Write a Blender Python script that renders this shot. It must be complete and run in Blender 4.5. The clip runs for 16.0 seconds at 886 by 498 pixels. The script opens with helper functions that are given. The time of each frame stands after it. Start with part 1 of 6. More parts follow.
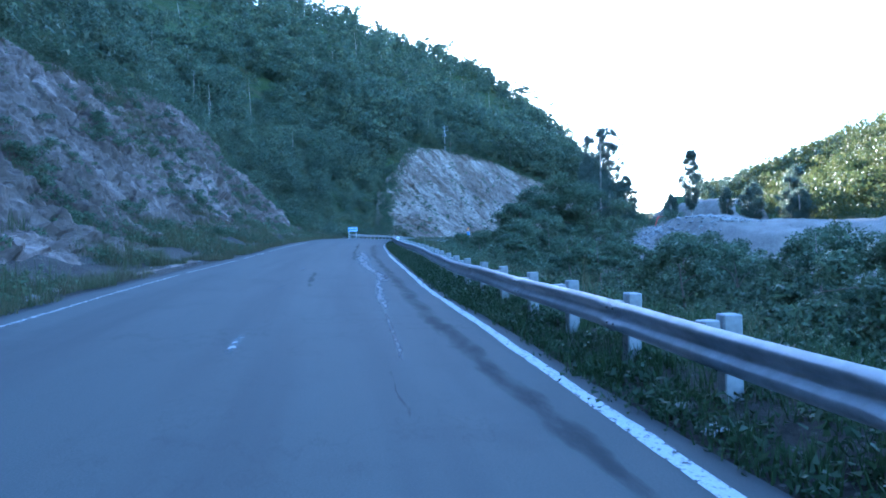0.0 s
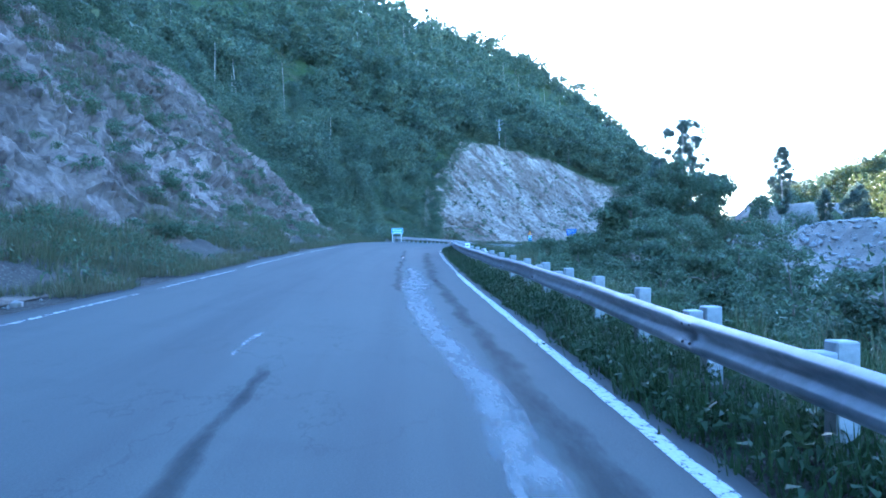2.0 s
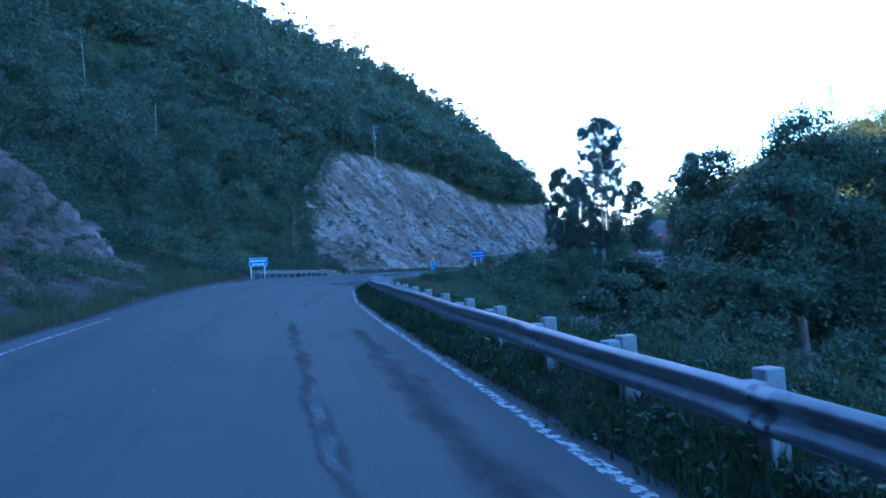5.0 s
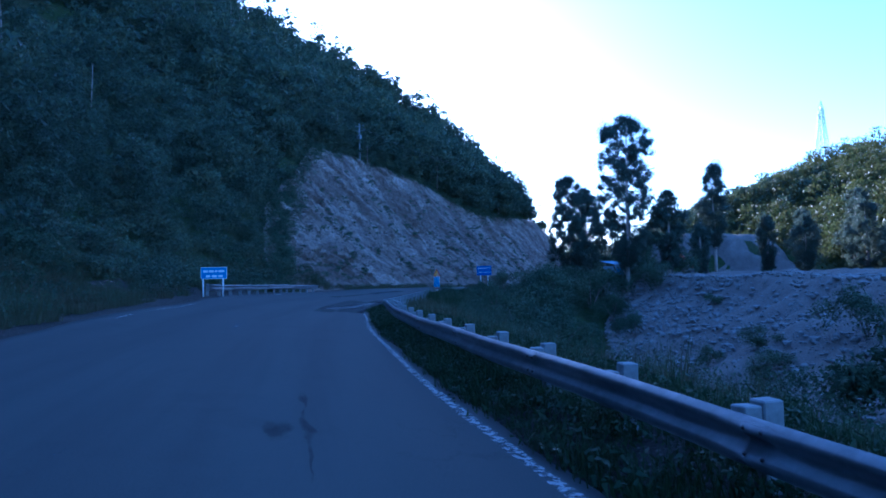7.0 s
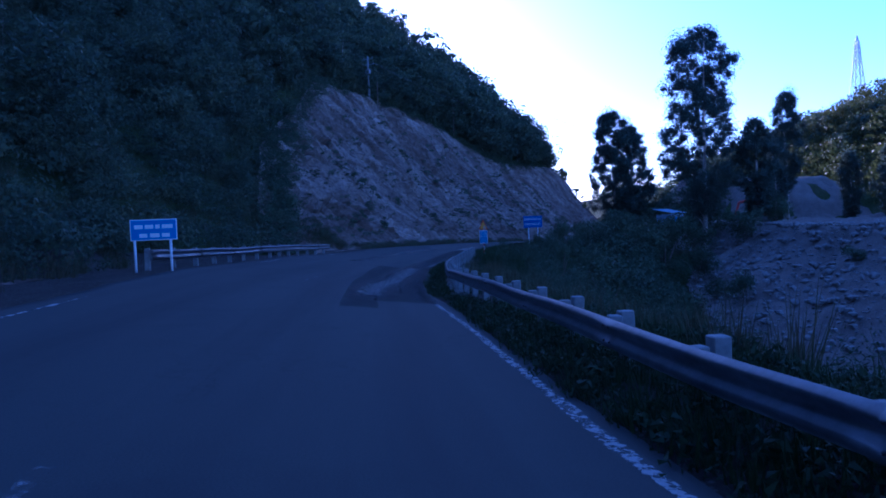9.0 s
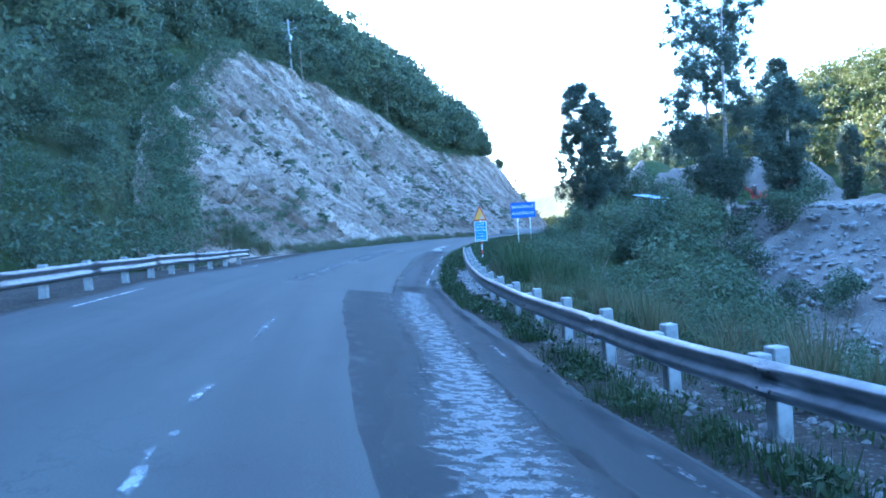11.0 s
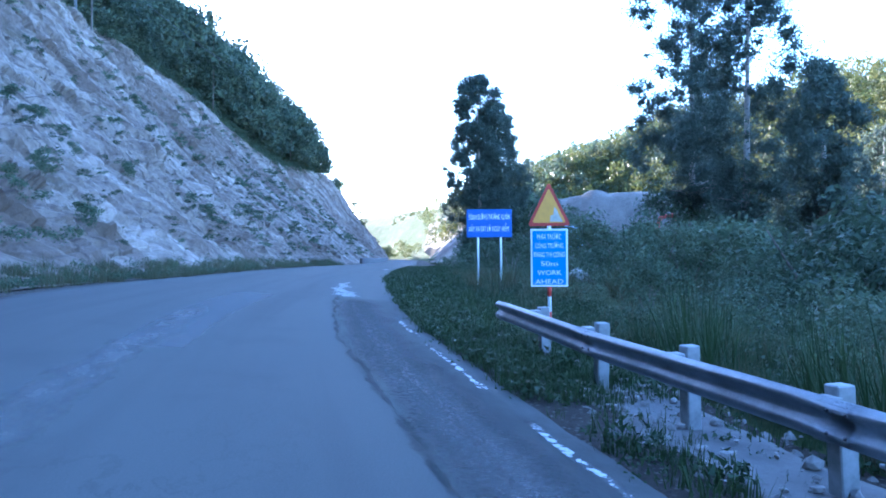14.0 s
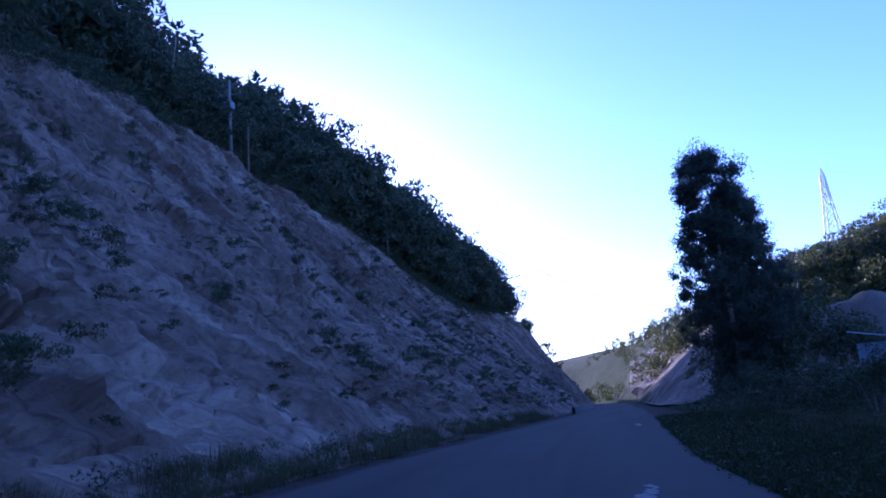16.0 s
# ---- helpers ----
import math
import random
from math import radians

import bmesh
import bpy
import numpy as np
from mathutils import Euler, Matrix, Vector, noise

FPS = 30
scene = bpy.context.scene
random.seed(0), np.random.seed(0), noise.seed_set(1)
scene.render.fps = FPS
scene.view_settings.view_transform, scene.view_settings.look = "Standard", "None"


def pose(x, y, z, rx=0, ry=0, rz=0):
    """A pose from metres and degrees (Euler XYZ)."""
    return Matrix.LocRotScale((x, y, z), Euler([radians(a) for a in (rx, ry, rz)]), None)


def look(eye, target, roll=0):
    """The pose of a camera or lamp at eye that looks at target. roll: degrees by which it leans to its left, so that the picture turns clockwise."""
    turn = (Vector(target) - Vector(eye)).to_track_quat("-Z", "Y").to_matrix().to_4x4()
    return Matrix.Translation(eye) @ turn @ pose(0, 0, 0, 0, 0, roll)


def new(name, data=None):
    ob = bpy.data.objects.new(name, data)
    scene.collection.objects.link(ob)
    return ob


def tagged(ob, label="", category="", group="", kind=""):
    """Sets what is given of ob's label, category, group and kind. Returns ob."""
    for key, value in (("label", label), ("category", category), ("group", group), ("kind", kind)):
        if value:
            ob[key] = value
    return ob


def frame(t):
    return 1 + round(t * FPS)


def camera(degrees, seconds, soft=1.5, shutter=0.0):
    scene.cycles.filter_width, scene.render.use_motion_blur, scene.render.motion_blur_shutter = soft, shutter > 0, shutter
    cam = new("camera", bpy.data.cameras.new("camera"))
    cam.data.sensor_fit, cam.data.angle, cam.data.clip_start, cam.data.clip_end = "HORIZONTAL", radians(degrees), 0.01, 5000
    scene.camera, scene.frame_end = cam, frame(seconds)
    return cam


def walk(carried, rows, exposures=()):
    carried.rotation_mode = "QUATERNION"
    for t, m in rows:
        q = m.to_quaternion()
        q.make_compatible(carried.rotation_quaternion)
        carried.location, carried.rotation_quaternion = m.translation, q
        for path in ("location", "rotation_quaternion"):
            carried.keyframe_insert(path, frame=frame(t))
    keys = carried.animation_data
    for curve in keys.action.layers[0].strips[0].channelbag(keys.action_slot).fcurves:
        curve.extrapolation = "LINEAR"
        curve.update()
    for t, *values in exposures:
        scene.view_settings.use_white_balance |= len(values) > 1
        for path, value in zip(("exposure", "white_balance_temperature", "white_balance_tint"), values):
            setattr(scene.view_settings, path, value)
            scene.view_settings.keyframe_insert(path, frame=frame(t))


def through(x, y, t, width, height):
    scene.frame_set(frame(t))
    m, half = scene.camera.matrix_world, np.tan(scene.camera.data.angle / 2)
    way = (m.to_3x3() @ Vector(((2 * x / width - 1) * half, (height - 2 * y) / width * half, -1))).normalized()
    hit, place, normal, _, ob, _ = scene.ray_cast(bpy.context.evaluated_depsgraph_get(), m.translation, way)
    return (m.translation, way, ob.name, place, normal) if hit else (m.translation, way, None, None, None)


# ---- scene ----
cam = camera(64.9, 16.0, soft=1.8)
PATH = [
    (0, (-0.209, 0.060, 1.567), (-0.036, 2.052, 1.539), -1.8),
    (0.5, (-0.407, 4.820, 1.610), (-0.235, 6.813, 1.604), -0.4),
    (1, (-0.605, 9.457, 1.672), (-0.489, 11.453, 1.616), 0),
    (1.5, (-0.812, 14.046, 1.775), (-0.757, 16.045, 1.725), -0.8),
    (2, (-0.928, 18.558, 1.837), (-0.881, 20.557, 1.821), -0.9),
    (2.5, (-1.114, 23.122, 1.966), (-0.950, 25.115, 1.951), -0),
    (3, (-1.413, 27.843, 2.120), (-1.138, 29.823, 2.165), -1.3),
    (3.5, (-1.785, 32.858, 2.262), (-1.497, 34.834, 2.380), -1.1),
    (4, (-2.058, 37.731, 2.296), (-1.768, 39.706, 2.422), -1.8),
    (4.2, (-2.143, 39.705, 2.380), (-1.783, 41.672, 2.436), -1.5),
    (6.3, (-2.617, 58.514, 2.894), (-2.128, 60.453, 2.924), -4.1),
    (6.5, (-2.584, 60.297, 2.915), (-2.081, 62.232, 2.964), -4.5),
    (7, (-2.323, 64.743, 3.003), (-1.801, 66.672, 3.081), -1.4),
    (7.5, (-2.264, 69.185, 3.030), (-1.750, 71.115, 3.122), -2.1),
    (8, (-1.855, 73.682, 3.074), (-1.292, 75.600, 3.141), -2.2),
    (8.5, (-1.718, 78.249, 3.081), (-1.185, 80.177, 3.105), -1.8),
    (8.7, (-1.572, 80.126, 3.090), (-1.076, 82.063, 3.058), -2.3),
    (10.8, (0.319, 100.968, 3.108), (1.027, 102.836, 3.004), -4.1),
    (11, (0.547, 102.795, 3.069), (1.266, 104.660, 2.992), -3.8),
    (11.5, (1.217, 107.342, 2.974), (2.026, 109.166, 2.842), -2.6),
    (12, (2.115, 111.882, 2.972), (3.021, 113.665, 2.990), -3.6),
    (12.5, (3.128, 116.393, 2.864), (4.087, 118.147, 2.953), -4.2),
    (13, (4.358, 120.856, 2.717), (5.417, 122.552, 2.734), -3),
    (13.5, (5.739, 125.237, 2.694), (6.789, 126.939, 2.678), -2.5),
    (14, (7.400, 129.717, 2.653), (8.578, 131.333, 2.643), -0.5),
    (14.5, (9.160, 133.993, 2.625), (10.344, 135.605, 2.605), 1.2),
    (15, (10.766, 138.209, 2.661), (11.920, 139.842, 2.707), -0.7),
    (15.5, (12.529, 142.367, 2.699), (13.526, 144.096, 2.833), -4.4),
    (15.8, (13.822, 144.897, 2.713), (14.719, 146.680, 2.838), -4.3),
    (16, (14.581, 146.372, 2.697), (15.303, 148.187, 3.125), -5.2),
]
EXPOSURES = [(0.0, 3.58, 4480, 9), (0.5, 3.43, 4440, 9), (1.0, 3.73, 4480, 9), (2.5, 4.13, 4580, 8), (3.2, 4.08, 4500, 8), (4.0, 2.88, 4250, 11), (6.3, 2.73, 4070, 12), (7.0, 1.80, 3910, 21), (8.5, 0.55, 3870, 48), (10.8, 4.08, 4660, 8),
             (11.6, 4.0, 4700, 9), (12.05, 3.73, 4450, 12), (12.5, 2.73, 4300, 23), (12.9, 3.08, 4770, 31), (13.4, 3.98, 5130, 36), (14.0, 3.78, 4710, 18), (15.2, 3.84, 4410, 16), (15.7, 2.48, 4350, 17), (16.0, 1.08, 4380, 48)]
walk(cam, [(t, look(eye, target, roll)) for t, eye, target, roll in PATH], EXPOSURES)

# ---- the lie of the land ----
def lattice(ix, iy, seed):
    h = (ix * 374761393 + iy * 668265263 + seed * 974634721) & 0xFFFFFFFF
    h = ((h ^ (h >> 13)) * 1274126177) & 0xFFFFFFFF
    return ((h ^ (h >> 16)) & 0xFFFF) / 65535.0


def vnoise(x, y, seed=0):
    """Smooth noise from 0 to 1 on arrays."""
    ix, iy = np.floor(x).astype(np.int64), np.floor(y).astype(np.int64)
    fx, fy = x - ix, y - iy
    fx, fy = fx * fx * (3 - 2 * fx), fy * fy * (3 - 2 * fy)
    a, b = lattice(ix, iy, seed), lattice(ix + 1, iy, seed)
    c, d = lattice(ix, iy + 1, seed), lattice(ix + 1, iy + 1, seed)
    return (a + (b - a) * fx) * (1 - fy) + (c + (d - c) * fx) * fy


def fbm(x, y, seed=0, octaves=4):
    total, amp, norm = 0.0, 1.0, 0.0
    for k in range(octaves):
        total = total + amp * vnoise(x * 2 ** k + 17.3 * k, y * 2 ** k - 9.1 * k, seed + k)
        norm += amp
        amp *= 0.5
    return total / norm


def blocks(x, y, seed=0, slant=0.7):
    """Broken blocks: every point takes the tilted plane of its nearest scattered centre; also the gap to the next centre."""
    ix, iy = np.floor(x).astype(np.int64), np.floor(y).astype(np.int64)
    best, second, level = np.full(x.shape, 9.0), np.full(x.shape, 9.0), np.zeros(x.shape)
    for i in (-1, 0, 1):
        for j in (-1, 0, 1):
            cx, cy = ix + i, iy + j
            dx, dy = x - cx - lattice(cx, cy, seed), y - cy - lattice(cx, cy, seed + 1)
            dist = np.hypot(dx, dy)
            h = lattice(cx, cy, seed + 2) - 0.5 + slant * (dx * (lattice(cx, cy, seed + 3) - 0.5) + dy * (lattice(cx, cy, seed + 4) - 0.5))
            near = dist < best
            second = np.where(near, best, np.minimum(second, dist))
            level, best = np.where(near, h, level), np.where(near, dist, best)
    return level, second - best


def smooth(a, b, x):
    t = np.clip((x - a) / (b - a), 0, 1)
    return t * t * (3 - 2 * t)


# the right edge line of the road: x, y, height
EDGE = [
    (3.3, -60, -0.5), (3.0, -30, -0.3), (2.3, -5, -0.15), (1.96, 4.2, -0.08), (1.6, 10.2, 0.0), (1.2, 15.5, 0.08), (0.8, 21, 0.16),
    (0.45, 31, 0.37), (0.22, 38, 0.55), (0.0, 47, 0.82), (-0.14, 55, 1.02), (-0.2, 63, 1.17), (-0.12, 69, 1.24),
    (0.1, 75, 1.28), (0.7, 82.5, 1.3), (1.2, 88, 1.3), (1.95, 93.5, 1.27), (3.4, 103, 1.13), (4.4, 108.8, 1.0),
    (5.35, 112.7, 0.92), (7.1, 120, 0.82), (9.2, 127, 0.75), (10.7, 131, 0.73), (13.2, 137, 0.77), (16.0, 142.7, 0.87),
    (18.9, 147.6, 0.92), (24.9, 157.5, 0.95), (30.0, 165, 0.92), (36.5, 174.5, 0.8), (43.5, 184.5, 0.6), (55, 201, 0.2),
    (66, 216.5, -0.1), (79.5, 236.8, -0.6), (108, 279, -1.3), (144, 332.5, -2.5), (262, 520, -6), (300, 770, -10),
]


def spline(points, step):
    """A Catmull-Rom line through points, at about even steps."""
    p = np.array(points, float)
    p = np.vstack([2 * p[0] - p[1], p, 2 * p[-1] - p[-2]])
    out = []
    for i in range(1, len(p) - 2):
        n = max(2, int(np.linalg.norm(p[i + 1] - p[i]) / step))
        t = np.linspace(0, 1, n, endpoint=False)[:, None]
        out.append(0.5 * (2 * p[i] + (p[i + 1] - p[i - 1]) * t + (2 * p[i - 1] - 5 * p[i] + 4 * p[i + 1] - p[i + 2]) * t ** 2
                          + (3 * p[i] - p[i - 1] - 3 * p[i + 1] + p[i + 2]) * t ** 3))
    return np.vstack(out + [p[-2:-1]])


REF = spline(EDGE, 2.0)
SEG = np.diff(REF[:, :2], axis=0)
LEN = np.hypot(SEG[:, 0], SEG[:, 1])
STA = np.r_[0, np.cumsum(LEN)]
STA = STA - np.interp(0, REF[:, 1], STA)


def along(x, y):
    """Station along the edge line, and offset to its right, of points."""
    x, y = np.atleast_1d(np.asarray(x, float)), np.atleast_1d(np.asarray(y, float))
    best, s, d = np.full(x.shape, 1e18), np.zeros(x.shape), np.zeros(x.shape)
    for i in range(len(SEG)):
        wx, wy = x - REF[i, 0], y - REF[i, 1]
        t = np.clip((wx * SEG[i, 0] + wy * SEG[i, 1]) / LEN[i] ** 2, 0, 1)
        qx, qy = wx - t * SEG[i, 0], wy - t * SEG[i, 1]
        dist = qx * qx + qy * qy
        near = dist < best
        side = (qx * SEG[i, 1] - qy * SEG[i, 0])
        best = np.where(near, dist, best)
        s = np.where(near, STA[i] + t * LEN[i], s)
        d = np.where(near, np.sign(side) * np.sqrt(dist), d)
    return s, d


NORMALS = np.vstack([SEG / LEN[:, None], SEG[-1:] / LEN[-1]])
NORMALS[1:-1] = (NORMALS[1:-1] + NORMALS[:-2]) / 2
NORMALS /= np.linalg.norm(NORMALS, axis=1)[:, None]


def at(s, d):
    """World x, y of a station and an offset to the right."""
    hx, hy = np.interp(s, STA, NORMALS[:, 0]), np.interp(s, STA, NORMALS[:, 1])
    return np.interp(s, STA, REF[:, 0]) + d * hy, np.interp(s, STA, REF[:, 1]) - d * hx


def edge_z(s):
    return np.interp(s, STA, REF[:, 2])


def width(s):
    """From the right edge line to the left one."""
    return np.interp(s, [-60, 0, 12, 22, 40, 52, 67, 91, 97, 118, 134, 140, 152, 160, 170, 190, 400],
                     [7.6, 7.6, 7.7, 7.6, 7.1, 6.8, 6.5, 7.6, 7.5, 7.6, 7.9, 7.9, 7.6, 6.9, 6.3, 6.2, 6.2])


def bank(s):
    return np.interp(s, [-20, 0, 60, 95, 108, 125, 140, 160, 200], [0.05, 0.05, 0.075, 0.1, 0.14, 0.14, 0.1, 0.07, 0.03])


def road_z(s, d):
    return edge_z(s) - bank(s) * np.clip(d, -12, 0.4)


def foot_z(s):
    """Height of the ground beside the road's left edge."""
    return road_z(s, -(width(s) + 0.6))


def verge(s):
    """Flat ground between the left line and the foot of the slope."""
    return np.interp(s, [-60, 0, 60, 85, 100, 115, 140, 152, 165, 200, 400], [1.8, 2.0, 2.3, 2.7, 4.2, 5.0, 3.2, 2.6, 2.6, 3.2, 3.2])


def cut_one(s):
    """Height of the first rock cut."""
    return np.interp(s, [-60, 38, 47, 61, 76, 81, 86, 90, 95, 100], [12, 12, 12, 13.5, 16, 14, 9, 5, 1.5, 0])


def cut_two(s):
    """Height of the second rock cut."""
    return np.interp(s, [133, 141, 150, 166, 186, 209, 234, 251, 270, 290, 310, 326, 342, 352, 362, 372, 382, 394], [0, 4, 9.5, 17, 26, 28, 28.5, 27, 24, 22.7, 23.5, 24.5, 25, 24, 20, 13, 5, 0])


def steeper(s):
    """How much steeper the second cut stands towards its far end."""
    return 1 + 0.5 * smooth(290, 350, s)


def brow(s):
    """Distance from the foot of the second cut to its upper edge."""
    h = cut_two(s) / steeper(s)
    return np.minimum(h / 0.85, 12 + np.maximum(h - 10.2, 0) / 1.12)


def slope_z(s, p):
    """Height above the road of the hillside, p metres beyond the slope's foot."""
    p = np.maximum(p, 0)
    one, two = cut_one(s), cut_two(s)
    steep = np.where(p < 3.2, 0.45 * p, 1.44 + 1.3 * (p - 3.2))
    first = np.where(steep < one, steep, one + 0.78 * (p - np.maximum(one + 2.72, 0) / 1.3))
    cut = np.where(p < 12, 0.85 * p, 10.2 + 1.12 * (p - 12)) * steeper(s)
    second = np.where(cut < two, cut, two + 0.95 * (p - brow(s)))
    wild = 0.9 * p
    w1, w2 = 1 - smooth(90, 102, s), smooth(134, 146, s)
    second = second * (1 - smooth(366, 400, s) * (1 - smooth(24, 80, p)))
    return first * w1 + second * w2 + wild * np.clip(1 - w1 - w2, 0, 1)


def ridge(s):
    return np.interp(s, [-60, 120, 156, 177, 203, 230, 300, 413, 440, 470, 500, 560], [84, 76, 77, 83, 93, 101, 108, 116, 98, 68, 38, 12])


CREST = [37, 34, 34, 45, 52.5, 60, 72]


def land(x, y):
    """Height of the ground."""
    s, d = along(x, y)
    zr = road_z(s, np.clip(d, -8, 0.3))
    foot = width(s) + verge(s)
    p = -d - foot
    rough = fbm(x / 23, y / 23, 5) - 0.5
    fine = fbm(x / 4.1, y / 4.1, 9, 3) - 0.5
    up = slope_z(s, p)
    cap = ridge(s) + 14 * (fbm(x / 90, y / 90, 21, 2) - 0.5)
    up = np.where(up > 0.7 * cap, 0.7 * cap + 0.3 * cap * np.tanh((up - 0.7 * cap) / (0.36 * cap)), up)
    up = up + smooth(8, 40, p) * rough * 9 + smooth(0, 5, p) * fine * 0.8
    left = foot_z(s) + up
    # the right: bank, valley, gravel terrace, hills
    q = np.maximum(d - 2.4, 0)
    deep = np.interp(s, [-60, 0, 40, 60, 90, 125, 140, 150, 160, 172, 220, 300], [2.2, 2.6, 3.6, 5.5, 8.5, 8.0, 6.5, 5.5, 4.0, 1.2, 1.5, 2])
    bench = np.interp(s, [0, 60, 120, 140, 150, 170], [0.2, 0.2, 0.6, 2.0, 7.5, 10])
    right = edge_z(s) - 0.12 - deep * smooth(0, 1, (q - bench) / (deep * 1.7 + 1.2)) + fine * 0.5 * smooth(0.5, 4, q)
    terrace = quarry(x, y) - 7 * (1 - smooth(3.5, 13, d)) * smooth(185, 215, s)
    right = np.maximum(right, terrace)
    right = np.maximum(right, far_hill(x, y) + rough * 6)
    right = np.maximum(right, edge_z(s) - 0.15 + right_cut(s, d))
    return np.where(d < 0, np.where(p > 0, left, road_z(s, d)), right)


def quarry(x, y):
    """The gravel terrace across the valley, with its banks."""
    crest = np.interp(y, [40, 60, 79, 112, 150, 190, 230], CREST)
    q = x - crest
    top = 2.3 + 0.9 * np.exp(-((y - 80) / 9.0) ** 2 - ((q - 3) / 7.0) ** 2) + 1.2 * (fbm(x / 9, y / 9, 31, 3) - 0.5)
    face = top + np.minimum(q, 0) * (0.5 + 0.25 * smooth(-9, 0, q))
    mound = (8.0 + 4.0 * (fbm(x / 7, y / 7, 33, 3) - 0.5)) * smooth(0, 7, 15 - np.hypot((x - 105) / 1.0, (y - 214) / 1.7) + 5 * (fbm(x / 5, y / 5, 34, 3) - 0.5))
    return np.where(q < -18, -60, face - 14 * (1 - smooth(30, 66, y))) + np.where(q > 0, mound, 0)


def far_hill(x, y):
    base = np.interp(y, [-100, 60, 130, 200, 260, 330, 430, 600], [110, 96, 92, 112, 122, 150, 190, 260])
    q = np.maximum(x - base, 0)
    cap = np.interp(y, [-100, 100, 250, 362, 430, 560, 800], [60, 75, 78, 66, 50, 40, 30])
    return np.where(q > 0, 1.5 + cap * np.tanh(0.5 * q / cap), -60)


def right_cut(s, d):
    """The cut on the right of the far bend, above the road."""
    h = np.maximum(d - 3.5, 0) * 0.95
    h = np.where(h < 15, h, 15 + 0.3 * (h - 15))
    h = h * (1 - smooth(20, 38, d) * (1 - smooth(285, 315, s)))
    return np.where((d > 3.5) & (s > 235), h * smooth(244, 272, s) * (1 - smooth(420, 520, s)), -60)


# ---- light ----
world = bpy.data.worlds.new("sky")
scene.world = world
world.use_nodes = True
wn = world.node_tree
sky = wn.nodes.new("ShaderNodeTexSky")
sky.sky_type, sky.sun_disc = "NISHITA", False
SUN_HEADING, SUN_HEIGHT = 6.0, 13.0      # degrees: right of straight ahead, above the horizon
sky.sun_elevation, sky.sun_rotation = radians(SUN_HEIGHT), radians(SUN_HEADING)
sky.air_density, sky.dust_density, sky.ozone_density, sky.altitude = 1.0, 0.8, 2.0, 900
wn.nodes["Background"].inputs["Strength"].default_value = 0.15
wn.links.new(sky.outputs[0], wn.nodes["Background"].inputs["Color"])
lamp = bpy.data.lights.new("sun", "SUN")
lamp.energy, lamp.angle, lamp.color = 4.2, radians(0.6), (1.0, 0.83, 0.6)
sun = new("sun", lamp)
toward = Vector((math.sin(radians(SUN_HEADING)) * math.cos(radians(SUN_HEIGHT)), math.cos(radians(SUN_HEADING)) * math.cos(radians(SUN_HEIGHT)), math.sin(radians(SUN_HEIGHT))))
sun.matrix_world = look(tuple(toward * 300), (0, 0, 0))


# ---- materials ----
def shader(name, rough=0.9, metal=0.0):
    m = bpy.data.materials.new(name)
    m.use_nodes = True
    b = m.node_tree.nodes["Principled BSDF"]
    b.inputs["Roughness"].default_value, b.inputs["Metallic"].default_value = rough, metal
    return m, m.node_tree, b


def node(tree, kind, **values):
    n = tree.nodes.new(kind)
    for k, v in values.items():
        n.inputs[k.replace("_", " ")].default_value = v
    return n


def noise_of(tree, where, scale, detail=6.0, rough=0.6, stretch=None):
    """A noise texture on a vector output; stretch scales the axes."""
    if stretch:
        mp = tree.nodes.new("ShaderNodeMapping")
        mp.inputs["Scale"].default_value = stretch
        tree.links.new(where, mp.inputs["Vector"])
        where = mp.outputs[0]
    n = node(tree, "ShaderNodeTexNoise", Scale=scale, Detail=detail, Roughness=rough)
    tree.links.new(where, n.inputs["Vector"])
    return n.outputs["Fac"]


def ramp(tree, fac, stops):
    r = tree.nodes.new("ShaderNodeValToRGB")
    while len(r.color_ramp.elements) < len(stops):
        r.color_ramp.elements.new(0.5)
    for e, (p, c) in zip(r.color_ramp.elements, stops):
        e.position, e.color = p, (*c, 1) if len(c) == 3 else c
    tree.links.new(fac, r.inputs["Fac"])
    return r.outputs["Color"]


def mix(tree, fac, a, b, mode="MIX"):
    m = tree.nodes.new("ShaderNodeMix")
    m.data_type, m.blend_type = "RGBA", mode
    for sock, v in ((m.inputs[0], fac), (m.inputs[6], a), (m.inputs[7], b)):
        if hasattr(v, "is_linked"):
            tree.links.new(v, sock)
        else:
            sock.default_value = v if not isinstance(v, tuple) else (*v, 1)
    return m.outputs[2]


def grey(v):
    return (v, v, v)


def bump(tree, bsdf, height, strength, distance):
    b = node(tree, "ShaderNodeBump", Strength=strength, Distance=distance)
    tree.links.new(height, b.inputs["Height"])
    tree.links.new(b.outputs[0], bsdf.inputs["Normal"])


def place_of(tree):
    return tree.nodes.new("ShaderNodeNewGeometry").outputs["Position"]


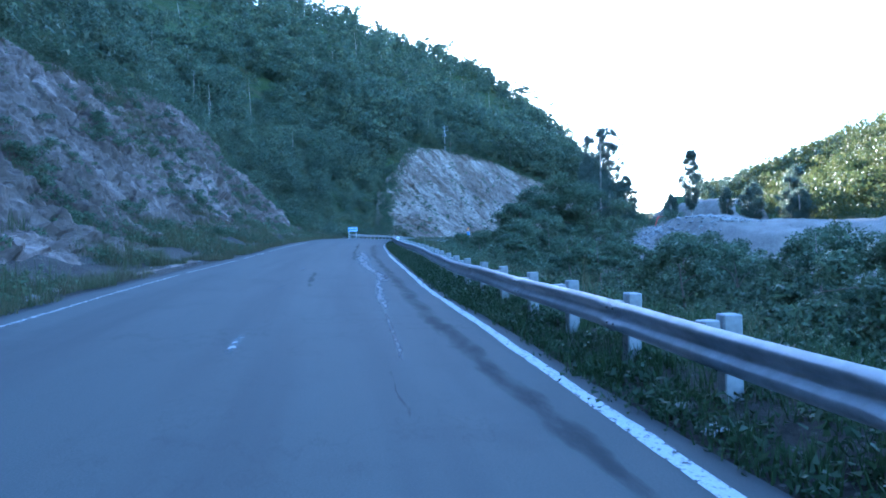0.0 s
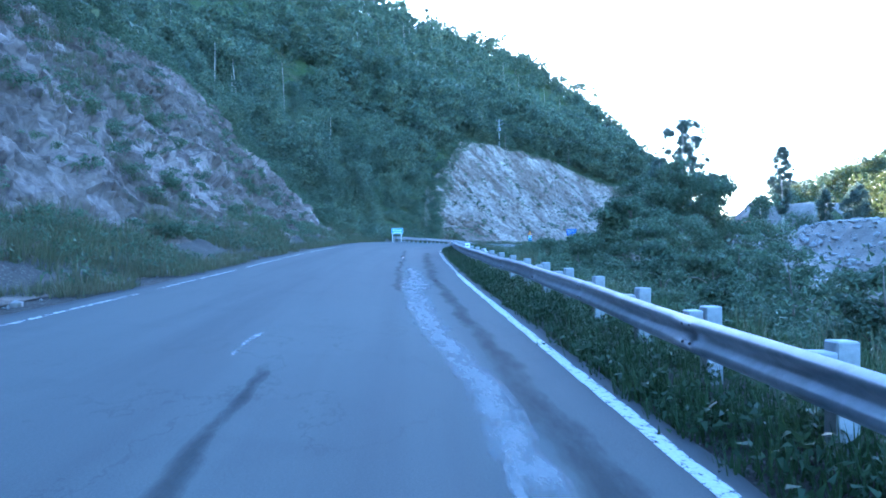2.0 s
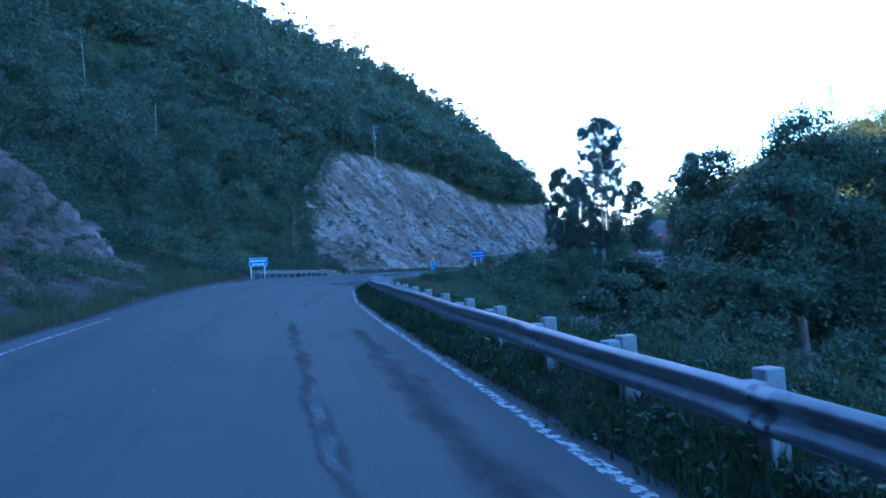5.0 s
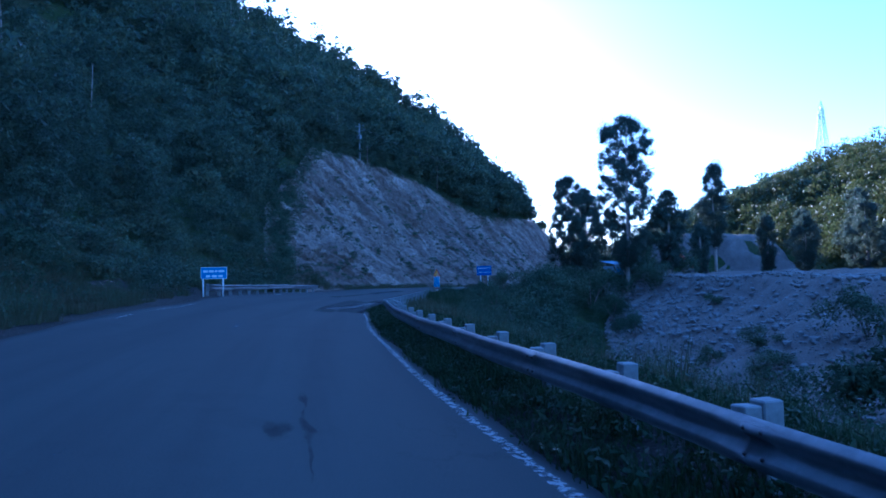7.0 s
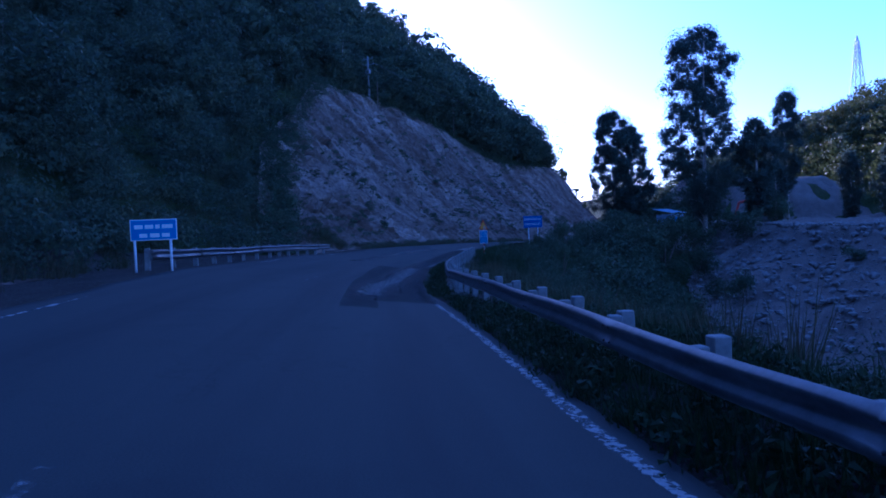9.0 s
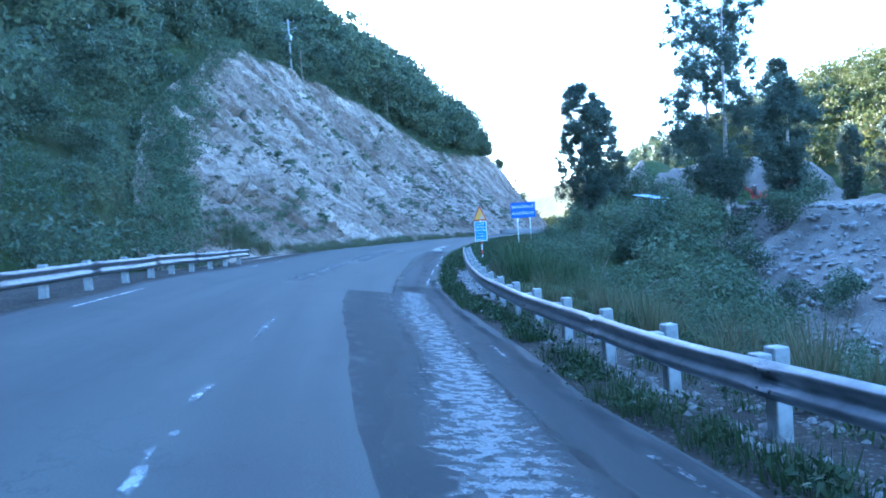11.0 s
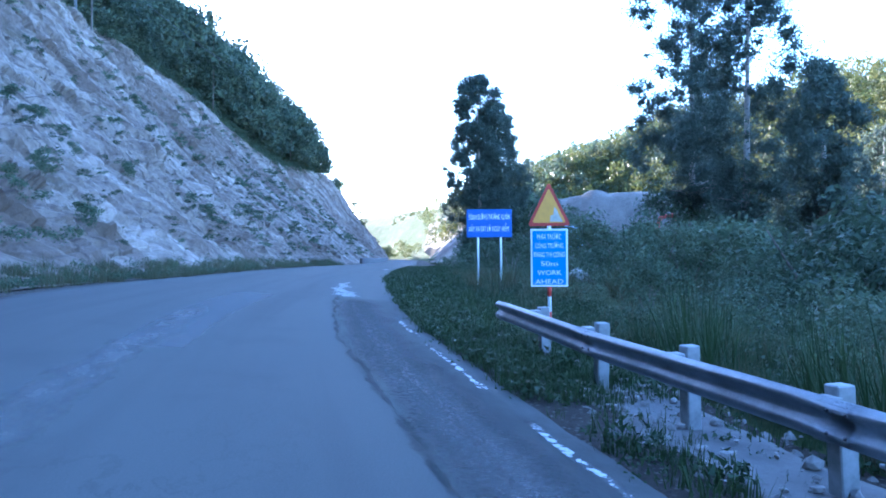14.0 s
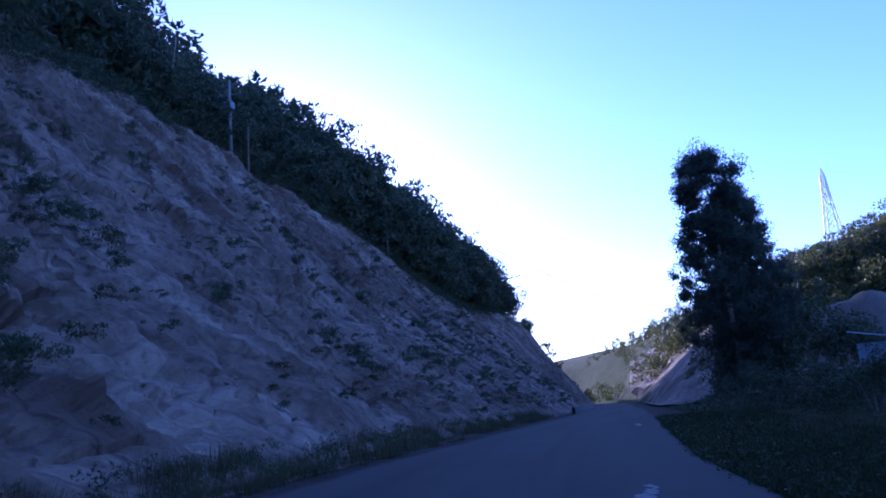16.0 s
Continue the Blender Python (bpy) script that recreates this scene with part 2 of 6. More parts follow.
def asphalt_material():
    m, t, b = shader("asphalt", 0.95)
    b.inputs["Specular IOR Level"].default_value = 0.1
    uv = t.nodes.new("ShaderNodeUVMap")
    uv.uv_map = "road"
    st = uv.outputs[0]
    fine = noise_of(t, st, 55, 5, 0.75)
    cloud = noise_of(t, st, 0.35, 5, 0.62, (0.25, 1, 1))
    streak = noise_of(t, st, 0.8, 4, 0.55, (0.05, 1, 1))
    stain = noise_of(t, st, 0.5, 6, 0.6)
    cracks = noise_of(t, st, 0.55, 7, 0.62, (0.6, 1, 1))
    where = noise_of(t, st, 0.12, 3, 0.5)
    base = ramp(t, fine, [(0.25, (0.035, 0.037, 0.036)), (0.5, (0.053, 0.056, 0.053)), (0.8, (0.08, 0.083, 0.077))])
    base = mix(t, ramp(t, cloud, [(0.35, grey(0)), (0.7, grey(0.65))]), base, (0.078, 0.081, 0.075))
    base = mix(t, ramp(t, streak, [(0.3, grey(0.5)), (0.55, grey(0))]), base, (0.035, 0.035, 0.037))
    base = mix(t, ramp(t, stain, [(0.55, grey(0)), (0.75, grey(0.35))]), base, (0.034, 0.034, 0.036))
    thin = ramp(t, cracks, [(0.49, grey(0)), (0.5, grey(1)), (0.51, grey(0))])
    base = mix(t, mix(t, ramp(t, where, [(0.5, grey(0)), (0.66, grey(0.3))]), (0, 0, 0), thin), base, (0.018, 0.018, 0.018))
    t.links.new(base, b.inputs["Base Color"])
    t.links.new(ramp(t, cloud, [(0.3, grey(0.85)), (0.7, grey(1.0))]), b.inputs["Roughness"])
    bump(t, b, fine, 0.4, 0.005)
    return m


def worn_paint(name, colour, cover, scale=9.0, stretch=(0.5, 1, 1), soft=0.03, full=1.0, fade=0.0, speck=0.72):
    """Paint or dust that has flaked off in places down to what lies under it; fade wears its borders away."""
    m, t, b = shader(name, 0.95)
    b.inputs["Specular IOR Level"].default_value = 0.05
    uv = t.nodes.new("ShaderNodeUVMap")
    uv.uv_map = "road"
    n = noise_of(t, uv.outputs[0], scale, 7, 0.72, stretch)
    tone = noise_of(t, uv.outputs[0], 30, 4, 0.7)
    c = mix(t, ramp(t, tone, [(0.3, grey(0)), (0.7, grey(1))]), tuple(speck * v for v in colour), colour)
    t.links.new(c, b.inputs["Base Color"])
    rim = t.nodes.new("ShaderNodeAttribute")
    rim.attribute_name = "rim"
    worn = t.nodes.new("ShaderNodeMath")
    worn.operation = "MULTIPLY_ADD"
    worn.inputs[1].default_value = fade
    t.links.new(rim.outputs["Fac"], worn.inputs[0])
    t.links.new(n, worn.inputs[2])
    clear = t.nodes.new("ShaderNodeBsdfTransparent")
    blend = t.nodes.new("ShaderNodeMixShader")
    t.links.new(ramp(t, worn.outputs[0], [(cover - soft, grey(full)), (cover + soft, grey(0))]), blend.inputs[0])
    t.links.new(clear.outputs[0], blend.inputs[1])
    t.links.new(b.outputs[0], blend.inputs[2])
    t.links.new(blend.outputs[0], t.nodes["Material Output"].inputs["Surface"])
    bump(t, b, tone, 0.15, 0.004)
    return m


def rock_material(name, pale, mid, dark, earth, scrub, cell, strip):
    """Broken rock with its beds along the map "rock" (across, along the beds), earth and thin plant cover in patches."""
    m, t, b = shader(name, 0.95)
    b.inputs["Specular IOR Level"].default_value = 0.15
    pos = place_of(t)
    uv = t.nodes.new("ShaderNodeUVMap")
    uv.uv_map = "rock"
    wob = node(t, "ShaderNodeTexNoise", Scale=0.7, Detail=5.0)
    t.links.new(uv.outputs[0], wob.inputs["Vector"])
    warp = t.nodes.new("ShaderNodeVectorMath")
    warp.operation = "MULTIPLY_ADD"
    t.links.new(wob.outputs["Color"], warp.inputs[0])
    warp.inputs[1].default_value = (0.5, 0.7, 0)
    t.links.new(uv.outputs[0], warp.inputs[2])
    p = warp.outputs[0]

    def cells(scale, feature):
        mp = t.nodes.new("ShaderNodeMapping")
        mp.inputs["Scale"].default_value = (1.0, 0.55, 1)
        t.links.new(p, mp.inputs["Vector"])
        v = t.nodes.new("ShaderNodeTexVoronoi")
        v.voronoi_dimensions, v.feature = "2D", feature
        v.inputs["Scale"].default_value = scale
        t.links.new(mp.outputs[0], v.inputs["Vector"])
        return v
    soil = noise_of(t, pos, 0.085, 6, 0.62)
    broad = noise_of(t, p, 0.16, 5, 0.6, (1.0, 0.4, 1))
    grit = noise_of(t, pos, 3.0, 8, 0.62)
    slabs = noise_of(t, p, 0.7, 5, 0.55, (1.0, 0.5, 1))
    c = ramp(t, slabs, [(0.3, mid), (0.42, mid), (0.6, pale), (0.74, mid)])
    c = mix(t, ramp(t, broad, [(0.4, grey(0.0)), (0.6, grey(0.6))]), c, mid)
    for scale, share in ((cell * 0.5, 0.3), (cell, 0.28), (cell * 2.7, 0.25), (cell * 7.5, 0.2)):
        tone = t.nodes.new("ShaderNodeSeparateColor")
        t.links.new(cells(scale, "F1").outputs["Color"], tone.inputs[0])
        c = mix(t, share, c, ramp(t, tone.outputs[0], [(0.05, dark), (0.4, mid), (0.9, pale)]))
    patchy = noise_of(t, pos, 0.3, 6, 0.65)
    strips = noise_of(t, p, 0.42, 6, 0.62, (1.0, 0.2, 1))
    c = mix(t, ramp(t, strips, [(0.47, grey(0)), (0.56, grey(strip))]), c, earth)
    c = mix(t, ramp(t, soil, [(0.46, grey(0)), (0.58, grey(0.8))]), c, earth)
    c = mix(t, ramp(t, patchy, [(0.57, grey(0)), (0.66, grey(0.75))]), c, scrub)
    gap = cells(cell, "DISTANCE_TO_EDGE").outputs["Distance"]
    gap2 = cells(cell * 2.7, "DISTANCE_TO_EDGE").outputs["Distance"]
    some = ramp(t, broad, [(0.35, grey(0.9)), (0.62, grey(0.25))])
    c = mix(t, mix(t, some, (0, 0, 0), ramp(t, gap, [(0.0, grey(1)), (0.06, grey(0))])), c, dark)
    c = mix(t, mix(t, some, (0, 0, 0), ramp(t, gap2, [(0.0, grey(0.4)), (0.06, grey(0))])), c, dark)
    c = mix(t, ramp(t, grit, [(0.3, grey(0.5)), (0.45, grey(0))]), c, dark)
    c = mix(t, ramp(t, grit, [(0.58, grey(0)), (0.74, grey(0.25))]), c, pale)
    t.links.new(c, b.inputs["Base Color"])
    # Dark in the lumps' hollows: shade and small shrubs put into the colour.
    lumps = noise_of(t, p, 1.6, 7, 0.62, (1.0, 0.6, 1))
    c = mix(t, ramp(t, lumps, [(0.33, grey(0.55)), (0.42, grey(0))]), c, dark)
    t.links.new(c, b.inputs["Base Color"])
    bump(t, b, mix(t, 0.5, grit, lumps), 0.9, 0.22)
    return m


def ground_material():
    m, t, b = shader("undergrowth_earth", 1.0)
    b.inputs["Specular IOR Level"].default_value = 0.08
    pos = place_of(t)
    big, fine = noise_of(t, pos, 0.12, 6, 0.65), noise_of(t, pos, 2.5, 8, 0.75)
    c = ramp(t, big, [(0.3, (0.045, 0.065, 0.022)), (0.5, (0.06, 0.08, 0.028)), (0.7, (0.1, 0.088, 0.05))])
    # Near-black green where the fine noise is low, in the bump's hollows.
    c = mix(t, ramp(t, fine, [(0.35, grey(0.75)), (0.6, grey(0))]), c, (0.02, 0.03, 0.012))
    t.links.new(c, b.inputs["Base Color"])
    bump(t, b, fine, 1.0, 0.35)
    return m


def soil_material(name, a, c2, stones):
    m, t, b = shader(name, 1.0)
    b.inputs["Specular IOR Level"].default_value = 0.08
    pos = place_of(t)
    big, fine = noise_of(t, pos, 0.5, 6, 0.65), noise_of(t, pos, 9, 8, 0.75)
    peb = t.nodes.new("ShaderNodeTexVoronoi")
    peb.inputs["Scale"].default_value = 11
    t.links.new(pos, peb.inputs["Vector"])
    c = ramp(t, big, [(0.3, a), (0.7, c2)])
    c = mix(t, ramp(t, peb.outputs["Distance"], [(0.18, grey(0.8)), (0.34, grey(0))]), c, stones)
    c = mix(t, ramp(t, fine, [(0.32, grey(0.8)), (0.5, grey(0))]), c, tuple(0.35 * v for v in a))
    t.links.new(c, b.inputs["Base Color"])
    bump(t, b, fine, 0.9, 0.05)
    return m


def leaf_material(name, shades, through=0.3, rough=0.55):
    """Leaves of several greens, a shade to each leaf, some light coming through."""
    m, t, b = shader(name, rough)
    b.inputs["Specular IOR Level"].default_value = 0.18
    geo = t.nodes.new("ShaderNodeNewGeometry")
    patch = noise_of(t, geo.outputs["Position"], 0.22, 3, 0.6)
    pick = t.nodes.new("ShaderNodeMath")
    pick.operation = "MULTIPLY_ADD"
    pick.inputs[1].default_value, pick.inputs[2].default_value = 0.26, -0.11
    t.links.new(geo.outputs["Random Per Island"], pick.inputs[0])
    add = t.nodes.new("ShaderNodeMath")
    t.links.new(pick.outputs[0], add.inputs[0])
    half = t.nodes.new("ShaderNodeMath")
    half.operation = "MULTIPLY"
    half.inputs[1].default_value = 0.9
    t.links.new(patch, half.inputs[0])
    t.links.new(half.outputs[0], add.inputs[1])
    c = ramp(t, add.outputs[0], [(0.15 + 0.6 * i / (len(shades) - 1), s) for i, s in enumerate(shades)])
    t.links.new(c, b.inputs["Base Color"])
    tr = t.nodes.new("ShaderNodeBsdfTranslucent")
    t.links.new(c, tr.inputs["Color"])
    blend = t.nodes.new("ShaderNodeMixShader")
    blend.inputs[0].default_value = through
    t.links.new(b.outputs[0], blend.inputs[1])
    t.links.new(tr.outputs[0], blend.inputs[2])
    t.links.new(blend.outputs[0], t.nodes["Material Output"].inputs["Surface"])
    return m


def plain_material(name, a, c2, scale=6.0, rough=0.6, metal=0.0, relief=0.2, depth=0.01):
    """Two tones mixed by noise, with fine relief."""
    m, t, b = shader(name, rough, metal)
    co = t.nodes.new("ShaderNodeTexCoord").outputs["Object"]
    n, f = noise_of(t, co, scale, 7, 0.7), noise_of(t, co, scale * 9, 4, 0.7)
    c = mix(t, ramp(t, n, [(0.35, grey(0)), (0.68, grey(1))]), a, c2)
    t.links.new(c, b.inputs["Base Color"])
    bump(t, b, f, relief, depth)
    return m


ASPHALT = asphalt_material()
LINE = worn_paint("edge_line_paint", (0.42, 0.42, 0.41), 0.6, 11.0, (1.0, 1.0, 1), 0.05, 0.95, 0.05)
LINE_CHIPPED = worn_paint("chipped_line_paint", (0.38, 0.38, 0.37), 0.53, 9.0, (1.0, 1.0, 1), 0.05, 0.9, 0.06)
LINE_OLD = worn_paint("old_line_paint", (0.42, 0.42, 0.41), 0.53, 5.0, (1.0, 1.0, 1), 0.04, 0.9, 0.12)
DASH = worn_paint("centre_line_paint", (0.36, 0.36, 0.355), 0.5, 4.0, (0.7, 1.2, 1), 0.07, 0.75, 0.12)
DUST = worn_paint("pale_road_dust", (0.13, 0.128, 0.124), 0.6, 2.6, (0.5, 1.2, 1), 0.14, 0.8, 0.3)
SCRAPE = worn_paint("scraped_asphalt", (0.2, 0.197, 0.191), 0.64, 3.4, (0.45, 1.5, 1), 0.13, 0.8, 0.26, 0.6)
SCAR = worn_paint("broken_surface", (0.225, 0.222, 0.215), 0.55, 7.0, (1.0, 0.75, 1), 0.055, 0.88, 0.3, 0.35)
GRIT = worn_paint("coarse_grit", (0.12, 0.118, 0.115), 0.56, 11.0, (1, 1, 1), 0.1, 0.8, 0.25, 0.5)
SPILL = worn_paint("white_spill", (0.26, 0.26, 0.252), 0.58, 4.0, (0.9, 0.8, 1), 0.04, 0.92, 0.3)
SMOOTH = worn_paint("smooth_repair", (0.145, 0.145, 0.143), 0.95, 1.5, (1, 1, 1), 0.1, 0.58, 0.1)
DARK_COAT = worn_paint("dark_asphalt_coat", (0.032, 0.033, 0.035), 0.72, 2.0, (0.6, 1, 1), 0.15, 0.36, 0.12)
DAMP_COAT = worn_paint("darker_rough_coat", (0.034, 0.035, 0.037), 0.7, 2.2, (0.6, 1, 1), 0.2, 0.3, 0.3)
TAR = worn_paint("dark_tar", (0.03, 0.031, 0.033), 0.6, 1.8, (0.35, 1.2, 1), 0.14, 0.4, 0.3)
CRACK = worn_paint("crack_filler", (0.016, 0.016, 0.017), 0.6, 3.0, (0.5, 1, 1), 0.1, 0.34, 0.3)
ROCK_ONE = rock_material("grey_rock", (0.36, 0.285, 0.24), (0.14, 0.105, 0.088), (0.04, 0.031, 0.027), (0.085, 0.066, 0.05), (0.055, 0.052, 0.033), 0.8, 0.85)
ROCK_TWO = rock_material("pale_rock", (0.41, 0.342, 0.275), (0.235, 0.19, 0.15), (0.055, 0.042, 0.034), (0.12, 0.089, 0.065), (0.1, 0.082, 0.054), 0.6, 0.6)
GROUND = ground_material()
GRAVEL = soil_material("quarry_gravel", (0.125, 0.107, 0.09), (0.215, 0.187, 0.158), (0.31, 0.287, 0.26))
SHOULDER = soil_material("shoulder_soil", (0.03, 0.027, 0.022), (0.055, 0.048, 0.04), (0.11, 0.102, 0.094))
RUBBLE = soil_material("rubble_earth", (0.035, 0.032, 0.027), (0.062, 0.055, 0.045), (0.12, 0.11, 0.1))
DARK_STONE = plain_material("dull_stone", (0.17, 0.16, 0.148), (0.08, 0.074, 0.067), 4, 0.95, 0, 0.6, 0.03)
STONE = plain_material("stone", (0.27, 0.255, 0.235), (0.13, 0.12, 0.108), 4, 0.95, 0, 0.6, 0.03)
CONCRETE = plain_material("painted_concrete", (0.27, 0.27, 0.262), (0.15, 0.15, 0.145), 5, 0.9, 0, 0.4, 0.008)
ZINC = plain_material("galvanised_steel", (0.27, 0.28, 0.295), (0.17, 0.175, 0.185), 3, 0.5, 0.8, 0.15, 0.004)
DARK_STEEL = plain_material("bolt_steel", (0.12, 0.12, 0.13), (0.07, 0.06, 0.06), 20, 0.5, 0.8)
BLUE = plain_material("blue_sign_film", (0.03, 0.085, 0.3), (0.04, 0.1, 0.34), 2, 0.4, 0, 0.05)
SKY_BLUE = plain_material("faded_blue_sign_film", (0.04, 0.2, 0.46), (0.06, 0.23, 0.5), 2, 0.45, 0, 0.05)
WHITE = plain_material("white_sign_film", (0.8, 0.8, 0.8), (0.7, 0.71, 0.72), 4, 0.45, 0, 0.05)
YELLOW = plain_material("yellow_sign_film", (0.72, 0.36, 0.05), (0.62, 0.3, 0.05), 5, 0.5, 0, 0.05)
PALE_PEEL = plain_material("peeled_film", (0.55, 0.5, 0.36), (0.36, 0.34, 0.3), 9, 0.7)
RED = plain_material("red_paint", (0.5, 0.05, 0.03), (0.36, 0.05, 0.035), 6, 0.55)
BARK = plain_material("bark", (0.2, 0.165, 0.13), (0.09, 0.075, 0.06), 2.5, 0.95, 0, 0.8, 0.04)
PALE_BARK = plain_material("pale_bark", (0.42, 0.37, 0.31), (0.22, 0.18, 0.15), 1.6, 0.9, 0, 0.4, 0.02)
WOOD_LEAF = leaf_material("forest_leaves", [(0.032, 0.046, 0.032), (0.058, 0.08, 0.05), (0.09, 0.118, 0.066), (0.15, 0.16, 0.08)], 0.35)
HILL_LEAF = leaf_material("dry_hill_leaves", [(0.03, 0.045, 0.016), (0.06, 0.075, 0.023), (0.1, 0.105, 0.03), (0.15, 0.13, 0.045)], 0.4)
GUM_LEAF = leaf_material("eucalyptus_leaves", [(0.055, 0.074, 0.057), (0.08, 0.106, 0.078), (0.11, 0.135, 0.096)], 0.5)
BUSH_LEAF = leaf_material("bush_leaves", [(0.032, 0.046, 0.028), (0.056, 0.08, 0.044), (0.08, 0.108, 0.056), (0.11, 0.126, 0.068)], 0.36)
GRASS = leaf_material("grass_blades", [(0.02, 0.034, 0.013), (0.033, 0.054, 0.018), (0.043, 0.064, 0.024), (0.062, 0.068, 0.035)], 0.35)
WEED = leaf_material("verge_weed_leaves", [(0.016, 0.026, 0.013), (0.028, 0.046, 0.02), (0.042, 0.062, 0.026), (0.058, 0.07, 0.034)], 0.3)
DRY = leaf_material("dry_grass", [(0.05, 0.055, 0.028), (0.1, 0.09, 0.05), (0.06, 0.075, 0.032), (0.13, 0.11, 0.07)], 0.3)
APRON = plain_material("worn_concrete", (0.105, 0.1, 0.093), (0.055, 0.051, 0.046), 1.3, 0.95, 0, 0.6, 0.02)
RAG = plain_material("dirty_white_cloth", (0.42, 0.41, 0.39), (0.2, 0.19, 0.18), 9, 0.9)
WIRE = plain_material("cable", (0.05, 0.05, 0.055), (0.08, 0.08, 0.08), 3, 0.6)
# Pylon steel; the sun's brightness on the lattice is put into its colour.
PALE_STEEL = plain_material("sunlit_pale_steel", (0.78, 0.78, 0.76), (0.62, 0.62, 0.6), 2, 0.5, 0.1)
ROOF_TIN = plain_material("corrugated_tin", (0.35, 0.42, 0.5), (0.2, 0.24, 0.3), 2, 0.5, 0.5)
TARP = plain_material("blue_tarpaulin", (0.03, 0.2, 0.5), (0.08, 0.3, 0.6), 2, 0.5)


# ---- mesh helpers ----
def mesh_of(name, verts, faces, material, smooth_shading=False):
    """A mesh from arrays; faces all of one size."""
    verts, faces = np.asarray(verts, np.float32), np.asarray(faces, np.int32)
    me = bpy.data.meshes.new(name)
    me.vertices.add(len(verts))
    me.vertices.foreach_set("co", verts.ravel())
    k = faces.shape[1]
    me.loops.add(faces.size)
    me.loops.foreach_set("vertex_index", faces.ravel())
    me.polygons.add(len(faces))
    me.polygons.foreach_set("loop_start", np.arange(0, faces.size, k, dtype=np.int32))
    me.polygons.foreach_set("loop_total", np.full(len(faces), k, np.int32))
    me.polygons.foreach_set("use_smooth", np.full(len(faces), smooth_shading))
    me.update(calc_edges=True)
    me.materials.append(material)
    return me


def grid_faces(n, m):
    i = np.arange(n - 1)[:, None] * m + np.arange(m - 1)[None]
    return np.stack([i, i + m, i + m + 1, i + 1], -1).reshape(-1, 4)


def add_uv(me, s, d, name="road"):
    """Two numbers of each vertex (station and offset) as a map."""
    layer = me.uv_layers.new(name=name)
    idx = np.empty(len(me.loops), np.int32)
    me.loops.foreach_get("vertex_index", idx)
    layer.data.foreach_set("uv", np.stack([s, d], -1)[idx].astype(np.float32).ravel())


def part(name, bm, material, parent=None, label="", smooth_shading=False):
    """Links a bmesh as one mesh object under a thing or a part."""
    me = bpy.data.meshes.new(name)
    bm.normal_update()
    bm.to_mesh(me)
    bm.free()
    me.materials.append(material)
    if smooth_shading:
        me.polygons.foreach_set("use_smooth", np.full(len(me.polygons), True))
    ob = new(name, me)
    ob.parent = parent
    if label:
        ob["label"] = label
    return ob


def box(bm, size, where=(0, 0, 0), bevel=0.0):
    made = bmesh.ops.create_cube(bm, size=1, matrix=Matrix.Translation(where) @ Matrix.Diagonal((*size, 1)))
    if bevel:
        edges = list({e for v in made["verts"] for e in v.link_edges})
        bmesh.ops.bevel(bm, geom=edges, offset=bevel, segments=1, affect="EDGES")
    return bm


def tube(bm, path, radii, sides=8):
    """A tapering tube along points."""
    rings = []
    for i, p in enumerate(path):
        p = Vector(p)
        way = (Vector(path[min(i + 1, len(path) - 1)]) - Vector(path[max(i - 1, 0)])).normalized()
        side = way.cross(Vector((0.31, 0.95, 0.1))).normalized()
        other = way.cross(side)
        rings.append([bm.verts.new(p + (side * math.cos(2 * math.pi * k / sides) + other * math.sin(2 * math.pi * k / sides)) * radii[i]) for k in range(sides)])
    for a, b in zip(rings, rings[1:]):
        for k in range(sides):
            bm.faces.new((a[k], a[(k + 1) % sides], b[(k + 1) % sides], b[k]))
    bm.faces.new(rings[0][::-1])
    bm.faces.new(rings[-1])
    return bm


def empty_at(name, x, y, z, turn=0.0):
    ob = new(name)
    ob.matrix_basis = pose(x, y, z, 0, 0, turn)
    return ob


def leaves(centres, outward, size, rng, droop=0.0, slim=0.5):
    """Pointed leaves, one to each centre, faced roughly outward."""
    n = len(centres)
    nor = outward + rng.normal(0, 0.7, (n, 3))
    nor /= np.linalg.norm(nor, axis=1)[:, None] + 1e-9
    axis = rng.normal(0, 1, (n, 3))
    axis[:, 2] -= droop
    axis -= nor * np.sum(axis * nor, 1)[:, None]
    axis /= np.linalg.norm(axis, axis=1)[:, None] + 1e-9
    side = np.cross(nor, axis)
    ln = (size * rng.uniform(0.6, 1.35, n))[:, None]
    wd = ln * slim
    bend = nor * ln * rng.uniform(-0.25, 0.25, n)[:, None]
    v = np.stack([centres - axis * ln * 0.4 + side * wd * 0.5, centres + axis * ln * 0.6 + bend, centres - axis * ln * 0.4 - side * wd * 0.5], 1)
    return v.reshape(-1, 3)


def triples(n):
    return np.arange(3 * n).reshape(n, 3)


def crown(rng, lobes, count, leaf, fill=0.35, droop=0.0, slim=0.55):
    """Leaves spread over lobes: rows of x, y, z, radius, flattening."""
    lobes = np.array(lobes, float)
    share = rng.choice(len(lobes), count, p=lobes[:, 3] ** 2 / np.sum(lobes[:, 3] ** 2))
    way = rng.normal(0, 1, (count, 3))
    way /= np.linalg.norm(way, axis=1)[:, None]
    way[:, 2] = np.where((way[:, 2] < -0.25) & (rng.random(count) < 0.7), -way[:, 2], way[:, 2])
    r = lobes[share, 3] * (1 - fill * rng.random(count) ** 1.5) * rng.uniform(0.85, 1.12, count)
    if fill > 0.9:
        r = lobes[share, 3] * np.minimum(np.abs(rng.normal(0, 0.72, count)), rng.uniform(0.8, 1.25, count))
    pts = lobes[share, :3] + way * r[:, None] * np.stack([np.ones(count), np.ones(count), lobes[share, 4]], -1)
    return leaves(pts, way, leaf, rng, droop, slim)


